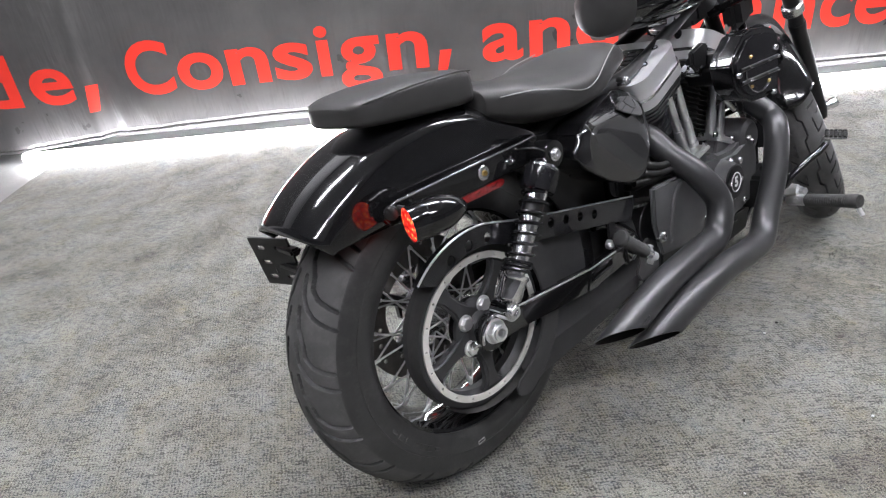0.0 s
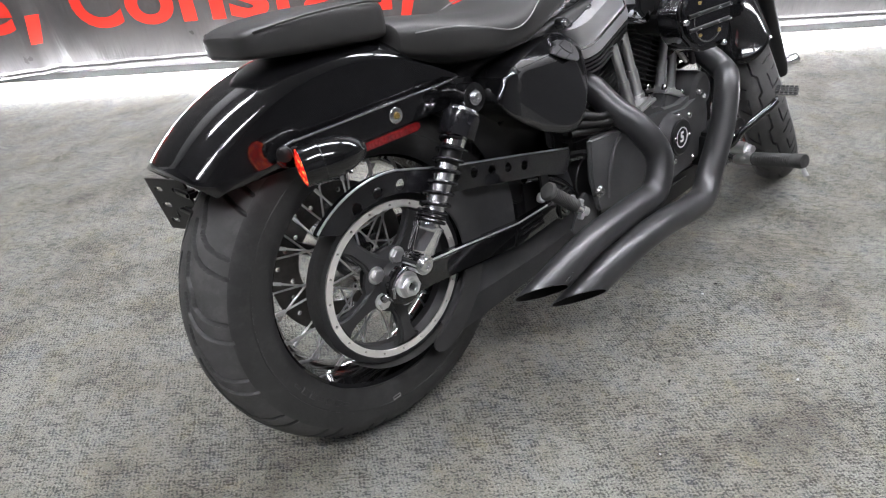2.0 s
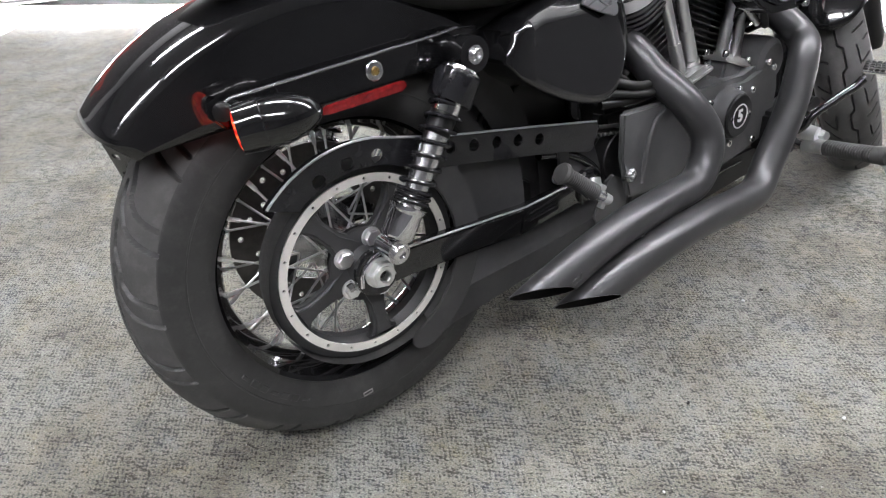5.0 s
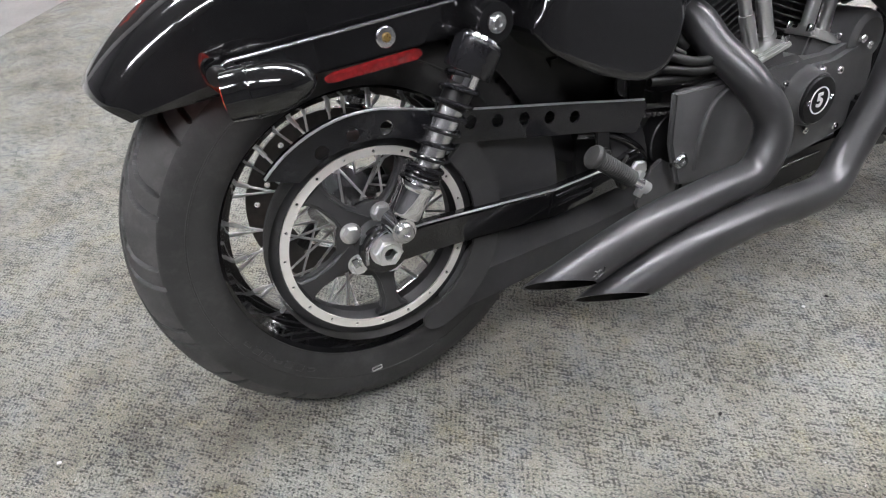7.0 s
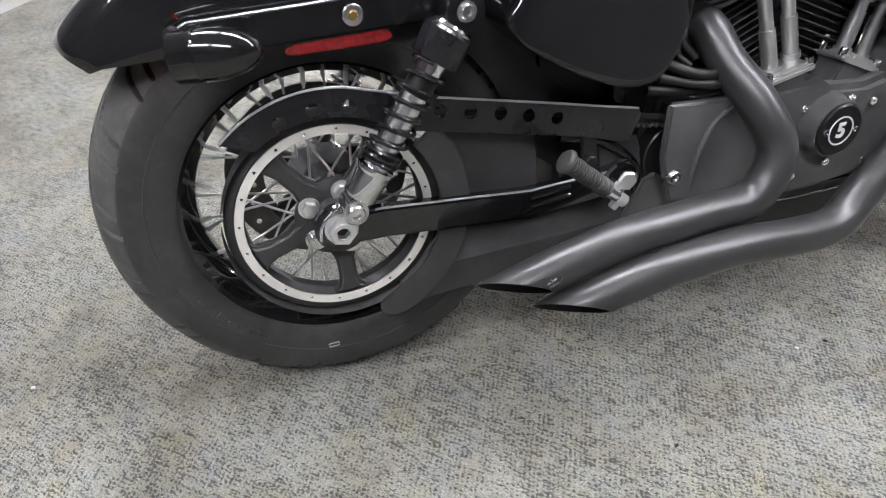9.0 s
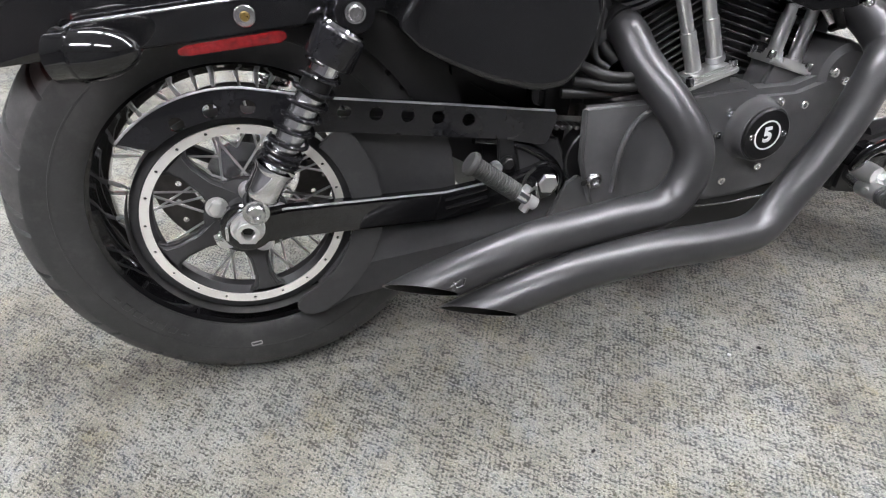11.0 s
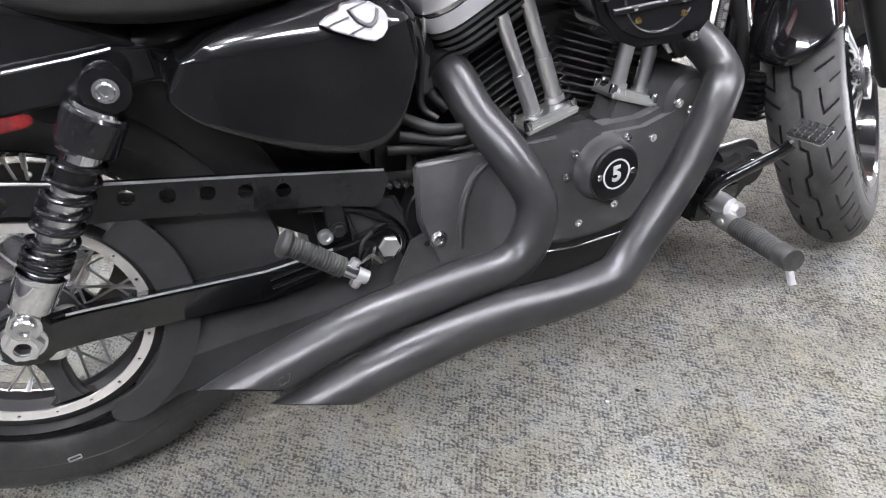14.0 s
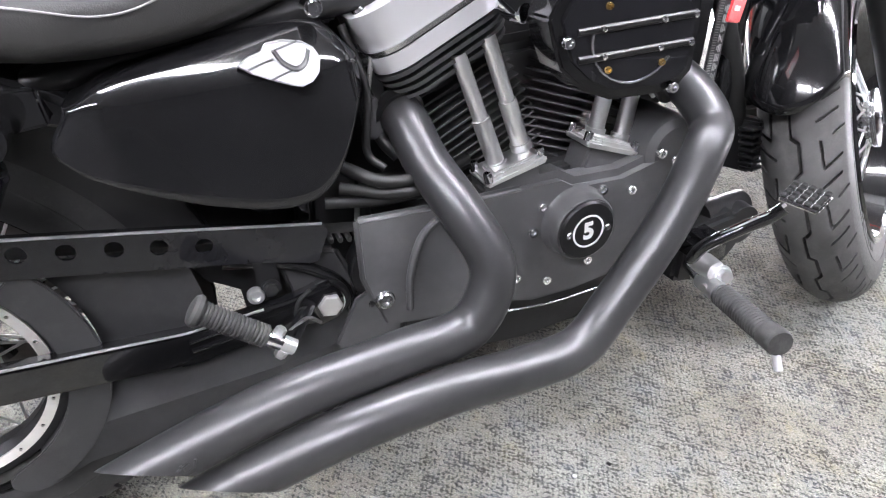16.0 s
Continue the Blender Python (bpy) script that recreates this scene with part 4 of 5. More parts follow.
solo = soft(part("solo_seat", pad([(0.10, 0.05, 0.67, 0.70), (0.105, 0.10, 0.655, 0.715), (0.16, 0.135, 0.63, 0.716), (0.25, 0.148, 0.610, 0.697), (0.33, 0.146, 0.608, 0.686), (0.40, 0.132, 0.614, 0.695), (0.47, 0.102, 0.626, 0.712), (0.52, 0.086, 0.640, 0.712), (0.565, 0.068, 0.648, 0.695), (0.582, 0.04, 0.655, 0.675)], power=3.2), "seat", bike, "black vinyl solo seat with a stitched edge"), 1)
for side in (-1, 1):
    part("seat_seam", sweep(smooth_path([(0.13, side * 0.117, 0.690), (0.19, side * 0.1395, 0.686), (0.25, side * 0.1485, 0.672), (0.31, side * 0.1475, 0.656), (0.36, side * 0.141, 0.662), (0.42, side * 0.126, 0.690), (0.48, side * 0.103, 0.704)], 8), 0.0011, 6), "thread", solo, "pale seam stitching")
    part("pad_seam", sweep(smooth_path([(-0.112, side * 0.082, 0.744), (-0.08, side * 0.099, 0.748), (-0.03, side * 0.1055, 0.751), (0.05, side * 0.1035, 0.750), (0.095, side * 0.094, 0.744)], 8), 0.0018, 6), "seat", pillion)


# oil tank under the seat
def ease(v):
    v = max(0.0, min(1.0, v))
    return v * v * (3 - 2 * v)


def tank_face(x, z):
    """How far out the panel stands: it turns inwards to the front and the top."""
    crease = 0.592 - 0.045 * (x - 0.26)
    side = -0.174 + 0.05 * (z - 0.46) + 0.20 * max(0.0, x - 0.28) * (0.5 + 0.35 * max(0.0, min(1.1, (z - 0.44) / 0.15)))
    fold = 0.0040
    return side + 1.15 * fold * math.log1p(math.exp(min(30.0, (z - crease) / fold)))


TANK_LOW = ([0.236, 0.238, 0.258, 0.30, 0.345, 0.40, 0.43, 0.465, 0.495, 0.520, 0.540], [0.552, 0.548, 0.523, 0.494, 0.468, 0.445, 0.437, 0.438, 0.462, 0.510, 0.555])
TANK_HIGH = ([0.236, 0.250, 0.275, 0.35, 0.44, 0.49, 0.515, 0.530, 0.540], [0.588, 0.592, 0.600, 0.611, 0.619, 0.622, 0.612, 0.590, 0.565])


def eased(x, table):
    """The table's value at x, with its corners rounded off, the front ones most."""
    k = 0.004 + 0.012 * ease((x - 0.25) / 0.06)
    return sum(float(np.interp(x + d, *table)) * w for d, w in ((-k, 1), (-k / 2, 2), (0, 3), (k / 2, 2), (k, 1))) / 9


def tank_shell(side):
    bm, grid = bmesh.new(), []
    nx, nz = 72, 72
    for i in range(nx + 1):
        u = -1 + 2 * i / nx
        x = 0.388 + 0.152 * math.sin(u * math.pi / 2)
        lo, hi = eased(x, TANK_LOW), eased(x, TANK_HIGH)
        col = []
        for k in range(nz + 1):
            v = -1 + 2 * k / nz
            v = math.sin(v * math.pi / 2)
            z = (lo + hi) / 2 + v * (hi - lo) / 2
            roll = (0.012 + 0.022 * ease(u)) * (1 - math.sqrt(max(0.0, (1 - abs(math.sin(u * math.pi / 2)) ** (30 if u < 0 else 12)) * (1 - abs(v) ** (24 if v < 0 else 20)))))
            lean = 0.022 * ease((z - 0.552) / 0.04) * (1 - ease((x - 0.236) / 0.08))
            col.append(bm.verts.new((x + lean, -side * (tank_face(x, z) + roll), z)))
        grid.append(col)
    for a, b in zip(grid, grid[1:]):
        for k in range(nz):
            bm.faces.new((a[k], b[k], b[k + 1], a[k + 1]))
    back = [grid[i][0] for i in range(nx + 1)] + [grid[nx][k] for k in range(1, nz + 1)] + [grid[i][nz] for i in range(nx - 1, -1, -1)] + [grid[0][k] for k in range(nz - 1, 0, -1)]
    inner = [bm.verts.new((v.co.x, -side * -0.045, v.co.z)) for v in back]
    for i in range(len(back)):
        j = (i + 1) % len(back)
        bm.faces.new((back[i], inner[i], inner[j], back[j]))
    bm.faces.new(inner)
    bmesh.ops.recalc_face_normals(bm, faces=bm.faces)
    return bm


oil = part("oil_tank", tank_shell(-1), "gloss", bike, "gloss black oil tank side panel with a chrome badge")
part("tank_top", plate([(0.25, 0.588), (0.53, 0.598), (0.53, 0.635), (0.25, 0.605)], -0.075, 0.075, 0.012, segments=3), "gloss", oil)
wing = [(0.4110, 0.5925), (0.423, 0.584), (0.440, 0.576), (0.455, 0.569), (0.468, 0.565), (0.480, 0.567), (0.489, 0.573), (0.495, 0.585), (0.491, 0.594), (0.481, 0.601), (0.462, 0.606), (0.444, 0.606), (0.438, 0.600), (0.424, 0.598)]
BADGE_AT = Vector((0.47, tank_face(0.47, 0.585) - 0.004, 0.585))
BADGE_DX = (tank_face(0.515, 0.585) - tank_face(0.425, 0.585)) / 0.09
BADGE_DZ = (tank_face(0.47, 0.602) - tank_face(0.47, 0.572)) / 0.03


def on_badge(bm):
    for v in bm.verts:
        v.co.y += BADGE_AT.y + BADGE_DX * (v.co.x - 0.47) + BADGE_DZ * (v.co.z - 0.585)
    return bm


badge = part("winged_badge", on_badge(plate(wing, -0.003, 0.004, 0.0015, segments=3)), "badge", oil, "chrome winged badge")
part("badge_swirl", on_badge(sweep(smooth_path([(0.450, -0.0035, 0.599), (0.456, -0.0035, 0.588), (0.467, -0.0035, 0.581), (0.478, -0.0035, 0.584), (0.485, -0.0035, 0.594)], 6), 0.0022, 8)), "satin", badge)
for z0, x0, x1 in ((0.5905, 0.421, 0.448), (0.6005, 0.448, 0.476), (0.5785, 0.440, 0.464)):
    part("badge_feather", on_badge(sweep([(x0, -0.003, z0 - 0.002), (x1, -0.003, z0 + 0.002)], 0.0010, 6)), "hose", badge)
part("battery_cover", tank_shell(1), "gloss", bike)

# frame tubes
for side in (-1, 1):
    y = side * 0.066
    part("frame_tube", sweep(bends([(1.16, 0, 0.80), (0.98, y * 0.4, 0.735), (0.60, y, 0.63), (0.24, y * 1.2, 0.60), (0.15, y * 1.25, 0.595)], 0.08), 0.015, 16), "satin", bike)
    y = side * 0.085
    part("frame_downtube", sweep(bends([(1.17, 0, 0.72), (1.10, y, 0.56), (1.035, y * 1.3, 0.20), (0.96, y * 1.3, 0.13), (0.50, y * 1.2, 0.145), (0.43, y * 1.1, 0.22), (0.44, y, 0.36), (0.48, y * 0.6, 0.54)], 0.07), 0.015, 16), "gloss", bike)
part("steering_head", rod((1.145, 0, 0.855), (1.235, 0, 0.70), 0.032, 24), "gloss", bike)
part("pivot_casting", plate([(0.40, 0.345), (0.43, 0.36), (0.475, 0.345), (0.49, 0.30), (0.485, 0.22), (0.455, 0.175), (0.42, 0.20), (0.41, 0.27)], -0.104, -0.088, 0.006, segments=3), "iron", bike)

# engine: two cylinders at 45 degrees on a shared crankcase
CRANK = Vector((0.765, 0, 0.27))
engine = part("crankcase", plate([(0.50, 0.22), (0.53, 0.19), (0.70, 0.165), (0.90, 0.165), (1.00, 0.20), (1.02, 0.27), (0.99, 0.35), (0.93, 0.372), (0.80, 0.375), (0.66, 0.38), (0.52, 0.39)], -0.085, 0.14, 0.012, segments=3), "iron", bike, "black engine crankcase")
cam_outline = [(0.655, 0.383), (0.70, 0.392), (0.776, 0.388), (0.80, 0.372), (0.87, 0.366), (0.92, 0.376), (0.955, 0.384), (0.982, 0.362), (0.990, 0.31), (0.980, 0.235), (0.94, 0.205), (0.868, 0.194), (0.80, 0.188), (0.732, 0.192), (0.66, 0.215), (0.62, 0.30)]
gear_cover = part("gearcase_cover", plate(cam_outline, -0.147, -0.10, 0.011, segments=4), "powder", bike, "matt black gearcase cover with chrome screws")
for x, z in ((0.743, 0.347), (0.727, 0.314), (0.748, 0.230), (0.836, 0.348), (0.884, 0.335), (0.955, 0.362), (0.815, 0.242), (0.975, 0.262), (0.70, 0.25), (0.90, 0.225)):
    part("cover_screw", bolt((x, -0.146, z), r=0.0072, h=0.007, kind="socket"), "chrome", gear_cover)
part("timer_boss", lathe([(0, 0), (0.054, 0), (0.050, 0.004), (0.0475, 0.014), (0.0465, 0.027), (0.044, 0.031), (0, 0.031)], (0.793, -0.145, 0.312), seg=56), "powder", gear_cover)
timer = part("timer_cover", lathe([(0, -0.004), (0.0425, -0.004), (0.0425, 0.001), (0.0395, 0.0035), (0, 0.0035)], (0.793, -0.178, 0.312), seg=56), "satin", bike, "round black timer cover with a white 5")
part("number_ring", lathe([(0.0215, 0.003), (0.0215, 0.0045), (0.0238, 0.0045), (0.0238, 0.003)], (0.793, -0.178, 0.312), seg=56, loop=True), "white", timer)


def numeral(text, size):
    curve = bpy.data.curves.new("numeral", "FONT")
    curve.body, curve.size, curve.offset, curve.extrude = text, size, 0.0012, 0.0006
    curve.align_x, curve.align_y = "CENTER", "CENTER"
    tmp = bpy.data.objects.new("numeral", curve)
    me = bpy.data.meshes.new_from_object(tmp)
    bpy.data.objects.remove(tmp)
    bm = bmesh.new()
    bm.from_mesh(me)
    bpy.data.meshes.remove(me)
    return bm


five = numeral("5", 0.033)
five.transform(pose(0.793, -0.1822, 0.312, 90, 0, 0))
part("numeral", five, "white", timer)
for dx, dz in ((-0.0295, 0.002), (0.0295, -0.002)):
    part("timer_screw", bolt((0.793 + dx, -0.181, 0.312 + dz), r=0.005, h=0.003, kind="socket"), "chrome", timer)


def slab(cx, w, d, z0, z1, corner, bevel):
    """A slab with rounded corners in plan, w along x and d along y."""
    bm = bmesh.new()
    ring = [(cx + sx * (w / 2 - corner) + corner * math.cos(a), sy * (d / 2 - corner) + corner * math.sin(a))
            for q, (sx, sy) in enumerate(((1, 1), (-1, 1), (-1, -1), (1, -1))) for a in (radians(90 * q + 11.25 * k) for k in range(9))]
    low, top = ([bm.verts.new((x, y, z)) for x, y in ring] for z in (z0, z1))
    for k in range(len(ring)):
        j = (k + 1) % len(ring)
        bm.faces.new((low[k], low[j], top[j], top[k]))
    bm.faces.new(low[::-1])
    bm.faces.new(top)
    return rounded(bm, bevel, 3, 50)


def cylinder(name, sign):
    """One cylinder with its fins, head, rocker cover; sign -1 leans back, 1 ahead."""
    d = Vector((sign * math.sin(radians(22.5)), 0, math.cos(radians(22.5))))
    turn = Matrix.Translation(CRANK) @ Matrix.Rotation(sign * radians(22.5), 4, "Y")
    def local(bm):
        bm.transform(turn)
        return bm
    barrel = part(name, local(lathe([(0, 0.11), (0.06, 0.11), (0.06, 0.30), (0, 0.30)], (0, 0, 0), (0, 0, 1), 32)), "iron", bike, "black finned engine cylinder")
    for k in range(15):
        z = 0.115 + 0.0118 * k
        w = 0.076 + 0.004 * math.sin(k * 0.25)
        part("fin", local(box((0, 0, z), (w * 2, w * 1.86, 0.0032), 0.0012, segments=1)), "iron", barrel)
    head = part("cylinder_head", local(box((0, 0, 0.305), (0.146, 0.17, 0.05), 0.01)), "iron", bike)
    for k in range(4):
        part("head_fin", local(slab(0.006 * -sign, 0.160 + 0.005 * k, 0.212 + 0.005 * k, 0.2860 + 0.0108 * k, 0.2908 + 0.0108 * k, 0.040, 0.0020)), "iron", head)
    rocker = part("rocker_box", local(slab(0.010 * -sign, 0.180, 0.230, 0.3265, 0.3465, 0.042, 0.004)), "silver", bike, "silver painted rocker box with a chrome top plate")
    part("rocker_seam", local(slab(0.010 * -sign, 0.176, 0.226, 0.346, 0.3485, 0.040, 0.0005)), "hose", rocker)
    part("rocker_lip", local(slab(0.010 * -sign, 0.179, 0.229, 0.3485, 0.354, 0.0415, 0.0018)), "alloy", rocker)
    part("rocker_lid", local(slab(0.010 * -sign, 0.174, 0.224, 0.352, 0.396, 0.042, 0.022)), "silver", rocker)
    part("rocker_plate", local(slab(0.006 * -sign, 0.112, 0.120, 0.3945, 0.4005, 0.02, 0.002)), "alloy", rocker, "chrome rocker cover plate")
    for k in range(6):
        part("plate_print", local(box((-0.04 + 0.016 * k, -0.03, 0.4008), (0.010, 0.018, 0.0012), 0)), "satin", rocker)
    for sx, sy in ((-0.062, -0.075), (0.062, -0.075), (-0.062, 0.075), (0.062, 0.075), (0, -0.082)):
        part("rocker_bolt", local(bolt((sx, sy, 0.389), (0, 0, 1), 0.008, 0.011, "socket")), "chrome", rocker)
    return barrel


cylinder("rear_cylinder", -1)
cylinder("front_cylinder", 1)
for name, base, rods in (("rear_tappet_block", ((0.668, -0.118, 0.398), (0.754, -0.113, 0.414)), (((0.697, -0.114, 0.404), (0.659, -0.102, 0.552)), ((0.735, -0.110, 0.420), (0.698, -0.102, 0.566)))),
                         ("front_tappet_block", ((0.826, -0.095, 0.411), (0.914, -0.099, 0.374)), (((0.862, -0.088, 0.403), (0.903, -0.082, 0.54)), ((0.906, -0.088, 0.384), (0.946, -0.082, 0.53))))):
    a, b = Vector(base[0]), Vector(base[1])
    tilt = -math.degrees(math.atan2(b.z - a.z, b.x - a.x))
    c = (a + b) / 2
    block = part(name, box(c + Vector((0, 0.004, -0.026)), ((b - a).length - 0.008, 0.05, 0.048), 0.005, (0, tilt, 0)), "powder", bike)
    part("tappet_flange", join(box(c - Vector((0, 0, 0.002)), ((b - a).length, 0.058, 0.010), 0.003, (0, tilt, 0)), box(c + Vector((0, -0.006, 0.004)), ((b - a).length * 0.72, 0.038, 0.010), 0.003, (0, tilt, 0)), box(c + Vector((0, -0.024, 0.002)), ((b - a).length * 0.5, 0.006, 0.012), 0.002, (0, tilt, 0))), "machined", block, "chrome pushrod flange")
    for k in range(4):
        q = a + (b - a) * (0.06 + 0.88 * (k % 2)) + Vector((0, -0.021 if k < 2 else 0.021, 0.0))
        part("flange_screw", bolt(q, (math.sin(radians(tilt)) * 1.0, 0, 1), 0.0062, 0.013, "socket"), "chrome", block)
    for p, q in rods:
        p, q = Vector(p), Vector(q)
        part("pushrod_tube", join(rod(p, q, 0.0098, 20), rod(p, p + (q - p) * 0.45, 0.0118, 20), rod(p, p + (q - p) * 0.06, 0.0145, 20)), "machined", block, "polished pushrod tube")

part("intake_manifold", join(box((0.775, 0.0, 0.470), (0.13, 0.10, 0.15), 0.02, (0, 0, 0), 3), rod((0.70, 0.0, 0.53), (0.85, 0.0, 0.53), 0.03, 24), box((0.775, 0.0, 0.395), (0.16, 0.12, 0.05), 0.01)), "iron", bike, "black intake manifold between the cylinders")

# air cleaner: a shallow cover that swings out towards the front
def swung(bm):
    for v in bm.verts:
        v.co.y -= 0.228 + 0.155 * (v.co.x - 0.73)
    return bm


ac_out = [(0.7094, 0.600), (0.7144, 0.575), (0.7230, 0.5475), (0.748, 0.5215), (0.7799, 0.5065), (0.8361, 0.5045), (0.862, 0.511), (0.875, 0.525), (0.8790, 0.570), (0.8765, 0.630), (0.866, 0.645), (0.8422, 0.655), (0.7886, 0.6605), (0.7552, 0.654), (0.7244, 0.6240)]
ac_mid = Vector((0.797, 0.583))
shrunk = lambda f: [tuple(ac_mid + (Vector(q) - ac_mid) * f) for q in ac_out]
ac = part("air_cleaner", swung(plate(ac_out, 0.004, 0.052, 0.003, segments=2)), "gloss", bike, "black air cleaner cover with ribs and brass screws")
part("cover_face", swung(plate(shrunk(0.955), -0.001, 0.02, 0.009, segments=4)), "cover", ac, "gloss black bevelled cover face")
part("air_cleaner_base", plate(shrunk(0.50), -0.20, -0.085, 0.008), "satin", ac)
ccx, ccz = 0.800, 0.5718
part("cover_arc", swung(sweep([(x, -0.0022, z) for x, z in arc(ccx, ccz, 0.0472, -200, -32, 36)], 0.0014, 8)), "edge", ac)
for dz, x0, x1 in ((0.0166, 0.737, 0.868), (-0.0115, 0.738, 0.866)):
    part("cover_rib", swung(sweep([(x0, -0.001, ccz + dz - 0.004), (x1, -0.001, ccz + dz - 0.002)], 0.0042, 10)), "satin", ac)
    for x in (x0 + 0.026, x1 - 0.039, x1 - 0.004):
        part("rib_pin", swung(lathe([(0, 0), (0.0031, 0), (0.0027, 0.003), (0, 0.004)], (x, -0.0045, ccz + dz - 0.003), seg=12)), "alloy", ac)
for x, z in ((0.7715, 0.542), (0.7700, 0.606), (0.8325, 0.541)):
    part("brass_screw", swung(bolt((x, 0.0, z), r=0.0038, h=0.004, kind="socket")), "brass", ac)
for x, z in ((0.7265, 0.576), (0.8475, 0.5115), (0.858, 0.606)):
    part("cover_screw", swung(bolt((x, 0.0, z), r=0.0062, h=0.0065, kind="socket")), "chrome", ac)
part("breather_bracket", plate([(0.690, 0.640), (0.735, 0.652), (0.760, 0.645), (0.745, 0.600), (0.712, 0.592), (0.692, 0.612)], -0.150, -0.138, 0.003), "satin", ac)


# exhaust: two matt black pipes with slash cuts
def pipe(name, points, radius, cut_at, cut_normal):
    path = smooth_path(points, 12)
    outer, inner = sweep(path, radius, 40, caps=False), sweep(path, lambda u: radius(u) - 0.0022, 40, caps=False)
    bmesh.ops.reverse_faces(inner, faces=inner.faces)
    for f in inner.faces:
        f.material_index = 1
    bm = join(outer, inner)
    cut = bmesh.ops.bisect_plane(bm, geom=bm.verts[:] + bm.edges[:] + bm.faces[:], plane_co=cut_at, plane_no=cut_normal, clear_outer=True)
    rim = [e for e in cut["geom_cut"] if isinstance(e, bmesh.types.BMEdge)]
    bmesh.ops.bridge_loops(bm, edges=rim)
    ob = part(name, bm, "pipe", bike, "matt black swept exhaust pipe with a slash-cut end", sharp=50)
    ob.data.materials.append(M["dark_bore"])
    return ob


rear_path = [(0.585, -0.058, 0.494), (0.5905, -0.093, 0.479), (0.597, -0.130, 0.441), (0.617, -0.183, 0.3905), (0.635, -0.217, 0.325), (0.594, -0.228, 0.263), (0.505, -0.230, 0.258), (0.365, -0.233, 0.252), (0.2255, -0.2345, 0.224), (0.083, -0.2315, 0.179)]
front_path = [(0.941, -0.071, 0.495), (0.9705, -0.131, 0.465), (0.974, -0.184, 0.4245), (0.939, -0.214, 0.398), (0.870, -0.238, 0.3215), (0.785, -0.252, 0.240), (0.725, -0.266, 0.204), (0.646, -0.271, 0.206), (0.552, -0.271, 0.2150), (0.430, -0.268, 0.2105), (0.3176, -0.260, 0.187), (0.190, -0.250, 0.148)]
p1 = pipe("exhaust_pipe", rear_path, lambda u: 0.0275 + 0.0024 * u, (0.158, -0.198, 0.212), (-0.375, -0.643, -0.667))
pipe("exhaust_pipe", front_path, lambda u: 0.0275 + 0.0018 * u, (0.3125, -0.255, 0.157), (-0.375, -0.643, -0.667))
for k, (x0, z0, x1, z1) in enumerate(((0.243, 0.2335, 0.257, 0.240), (0.246, 0.2275, 0.262, 0.233), (0.251, 0.227, 0.248, 0.240), (0.260, 0.231, 0.264, 0.242))):
    part("pipe_mark", sweep([(x0, -0.2630, z0), (x1, -0.2630, z1)], 0.0016, 6), "pipe", p1, "raised scribble on the pipe" if k == 0 else "")
part("pipe_clamp", lathe([(0.024, 0), (0.033, 0), (0.033, 0.012), (0.024, 0.012)], (0.586, -0.066, 0.491), (0.15, -0.9, -0.38), 32, True), "satin", p1)
part("crossover", rod((0.40, -0.235, 0.240), (0.44, -0.262, 0.212), 0.012, 14), "satin", bike)
# added plate in place of the dark frame parts; hides the carpet behind
part("frame_filler", plate([(0.52, 0.150), (0.72, 0.118), (0.95, 0.120), (0.98, 0.185), (0.80, 0.195), (0.66, 0.222), (0.54, 0.235)], -0.128, -0.10, 0.006), "plastic", bike, "black filler plate for the frame below the engine")
part("lower_rail", sweep(bends([(0.60, -0.14, 0.21), (0.75, -0.14, 0.178), (0.90, -0.13, 0.168)], 0.05), 0.0020, 10), "edge", bike)

# passenger peg, folded up
peg_a, peg_b = Vector((0.379, -0.203, 0.307)), Vector((0.303, -0.190, 0.373))
pd = (peg_b - peg_a).normalized()
peg = part("passenger_peg", rod(peg_a, peg_a + pd * 0.02, 0.010, 16), "chrome", bike, "folded passenger peg with a ribbed rubber")
ribs = []
for k in range(17):
    h = 0.018 + 0.0043 * k
    ribs += [(0.0118, h), (0.0134, h + 0.0011), (0.0134, h + 0.0026), (0.0118, h + 0.0037)]
part("peg_rubber", lathe([(0, 0.016)] + ribs + [(0.0160, 0.0925), (0.0178, 0.095), (0.0176, 0.099), (0.0150, 0.1025), (0.008, 0.1045), (0, 0.105)], peg_a, pd, 28), "grip", peg, "ribbed black rubber")
side_n = Vector((pd.z, 0, -pd.x))
part("peg_clevis", join(rod(peg_a + pd * 0.016, peg_a - pd * 0.016, 0.0092, 18), bolt(peg_a + pd * 0.008 + side_n * 0.007, side_n, 0.0066, 0.010), bolt(peg_a - pd * 0.006 - side_n * 0.006, -side_n, 0.0072, 0.012)), "machined", peg, "bright steel clevis")
part("peg_arm", rod(peg_a - pd * 0.012 + Vector((0, 0.006, 0)), peg_a + Vector((0.045, 0.085, -0.02)), 0.009, 14), "gloss", peg)
part("brake_wire", sweep(smooth_path([(0.392, -0.185, 0.305), (0.41, -0.165, 0.300), (0.42, -0.145, 0.285), (0.432, -0.125, 0.26)], 6), 0.0025, 8), "zinc", bike)

# forward foot peg and brake pedal
fp_a, fp_b = Vector((0.945, -0.250, 0.216)), Vector((0.903, -0.405, 0.241))
fd = (fp_b - fp_a).normalized()
fpeg = part("rider_peg", join(rod(fp_a - fd * 0.03, fp_a + fd * 0.03, 0.011, 16), rod((0.985, -0.10, 0.225), fp_a, 0.013, 16)), "chrome", bike, "forward rider peg with a ribbed rubber and feeler")
ribs = []
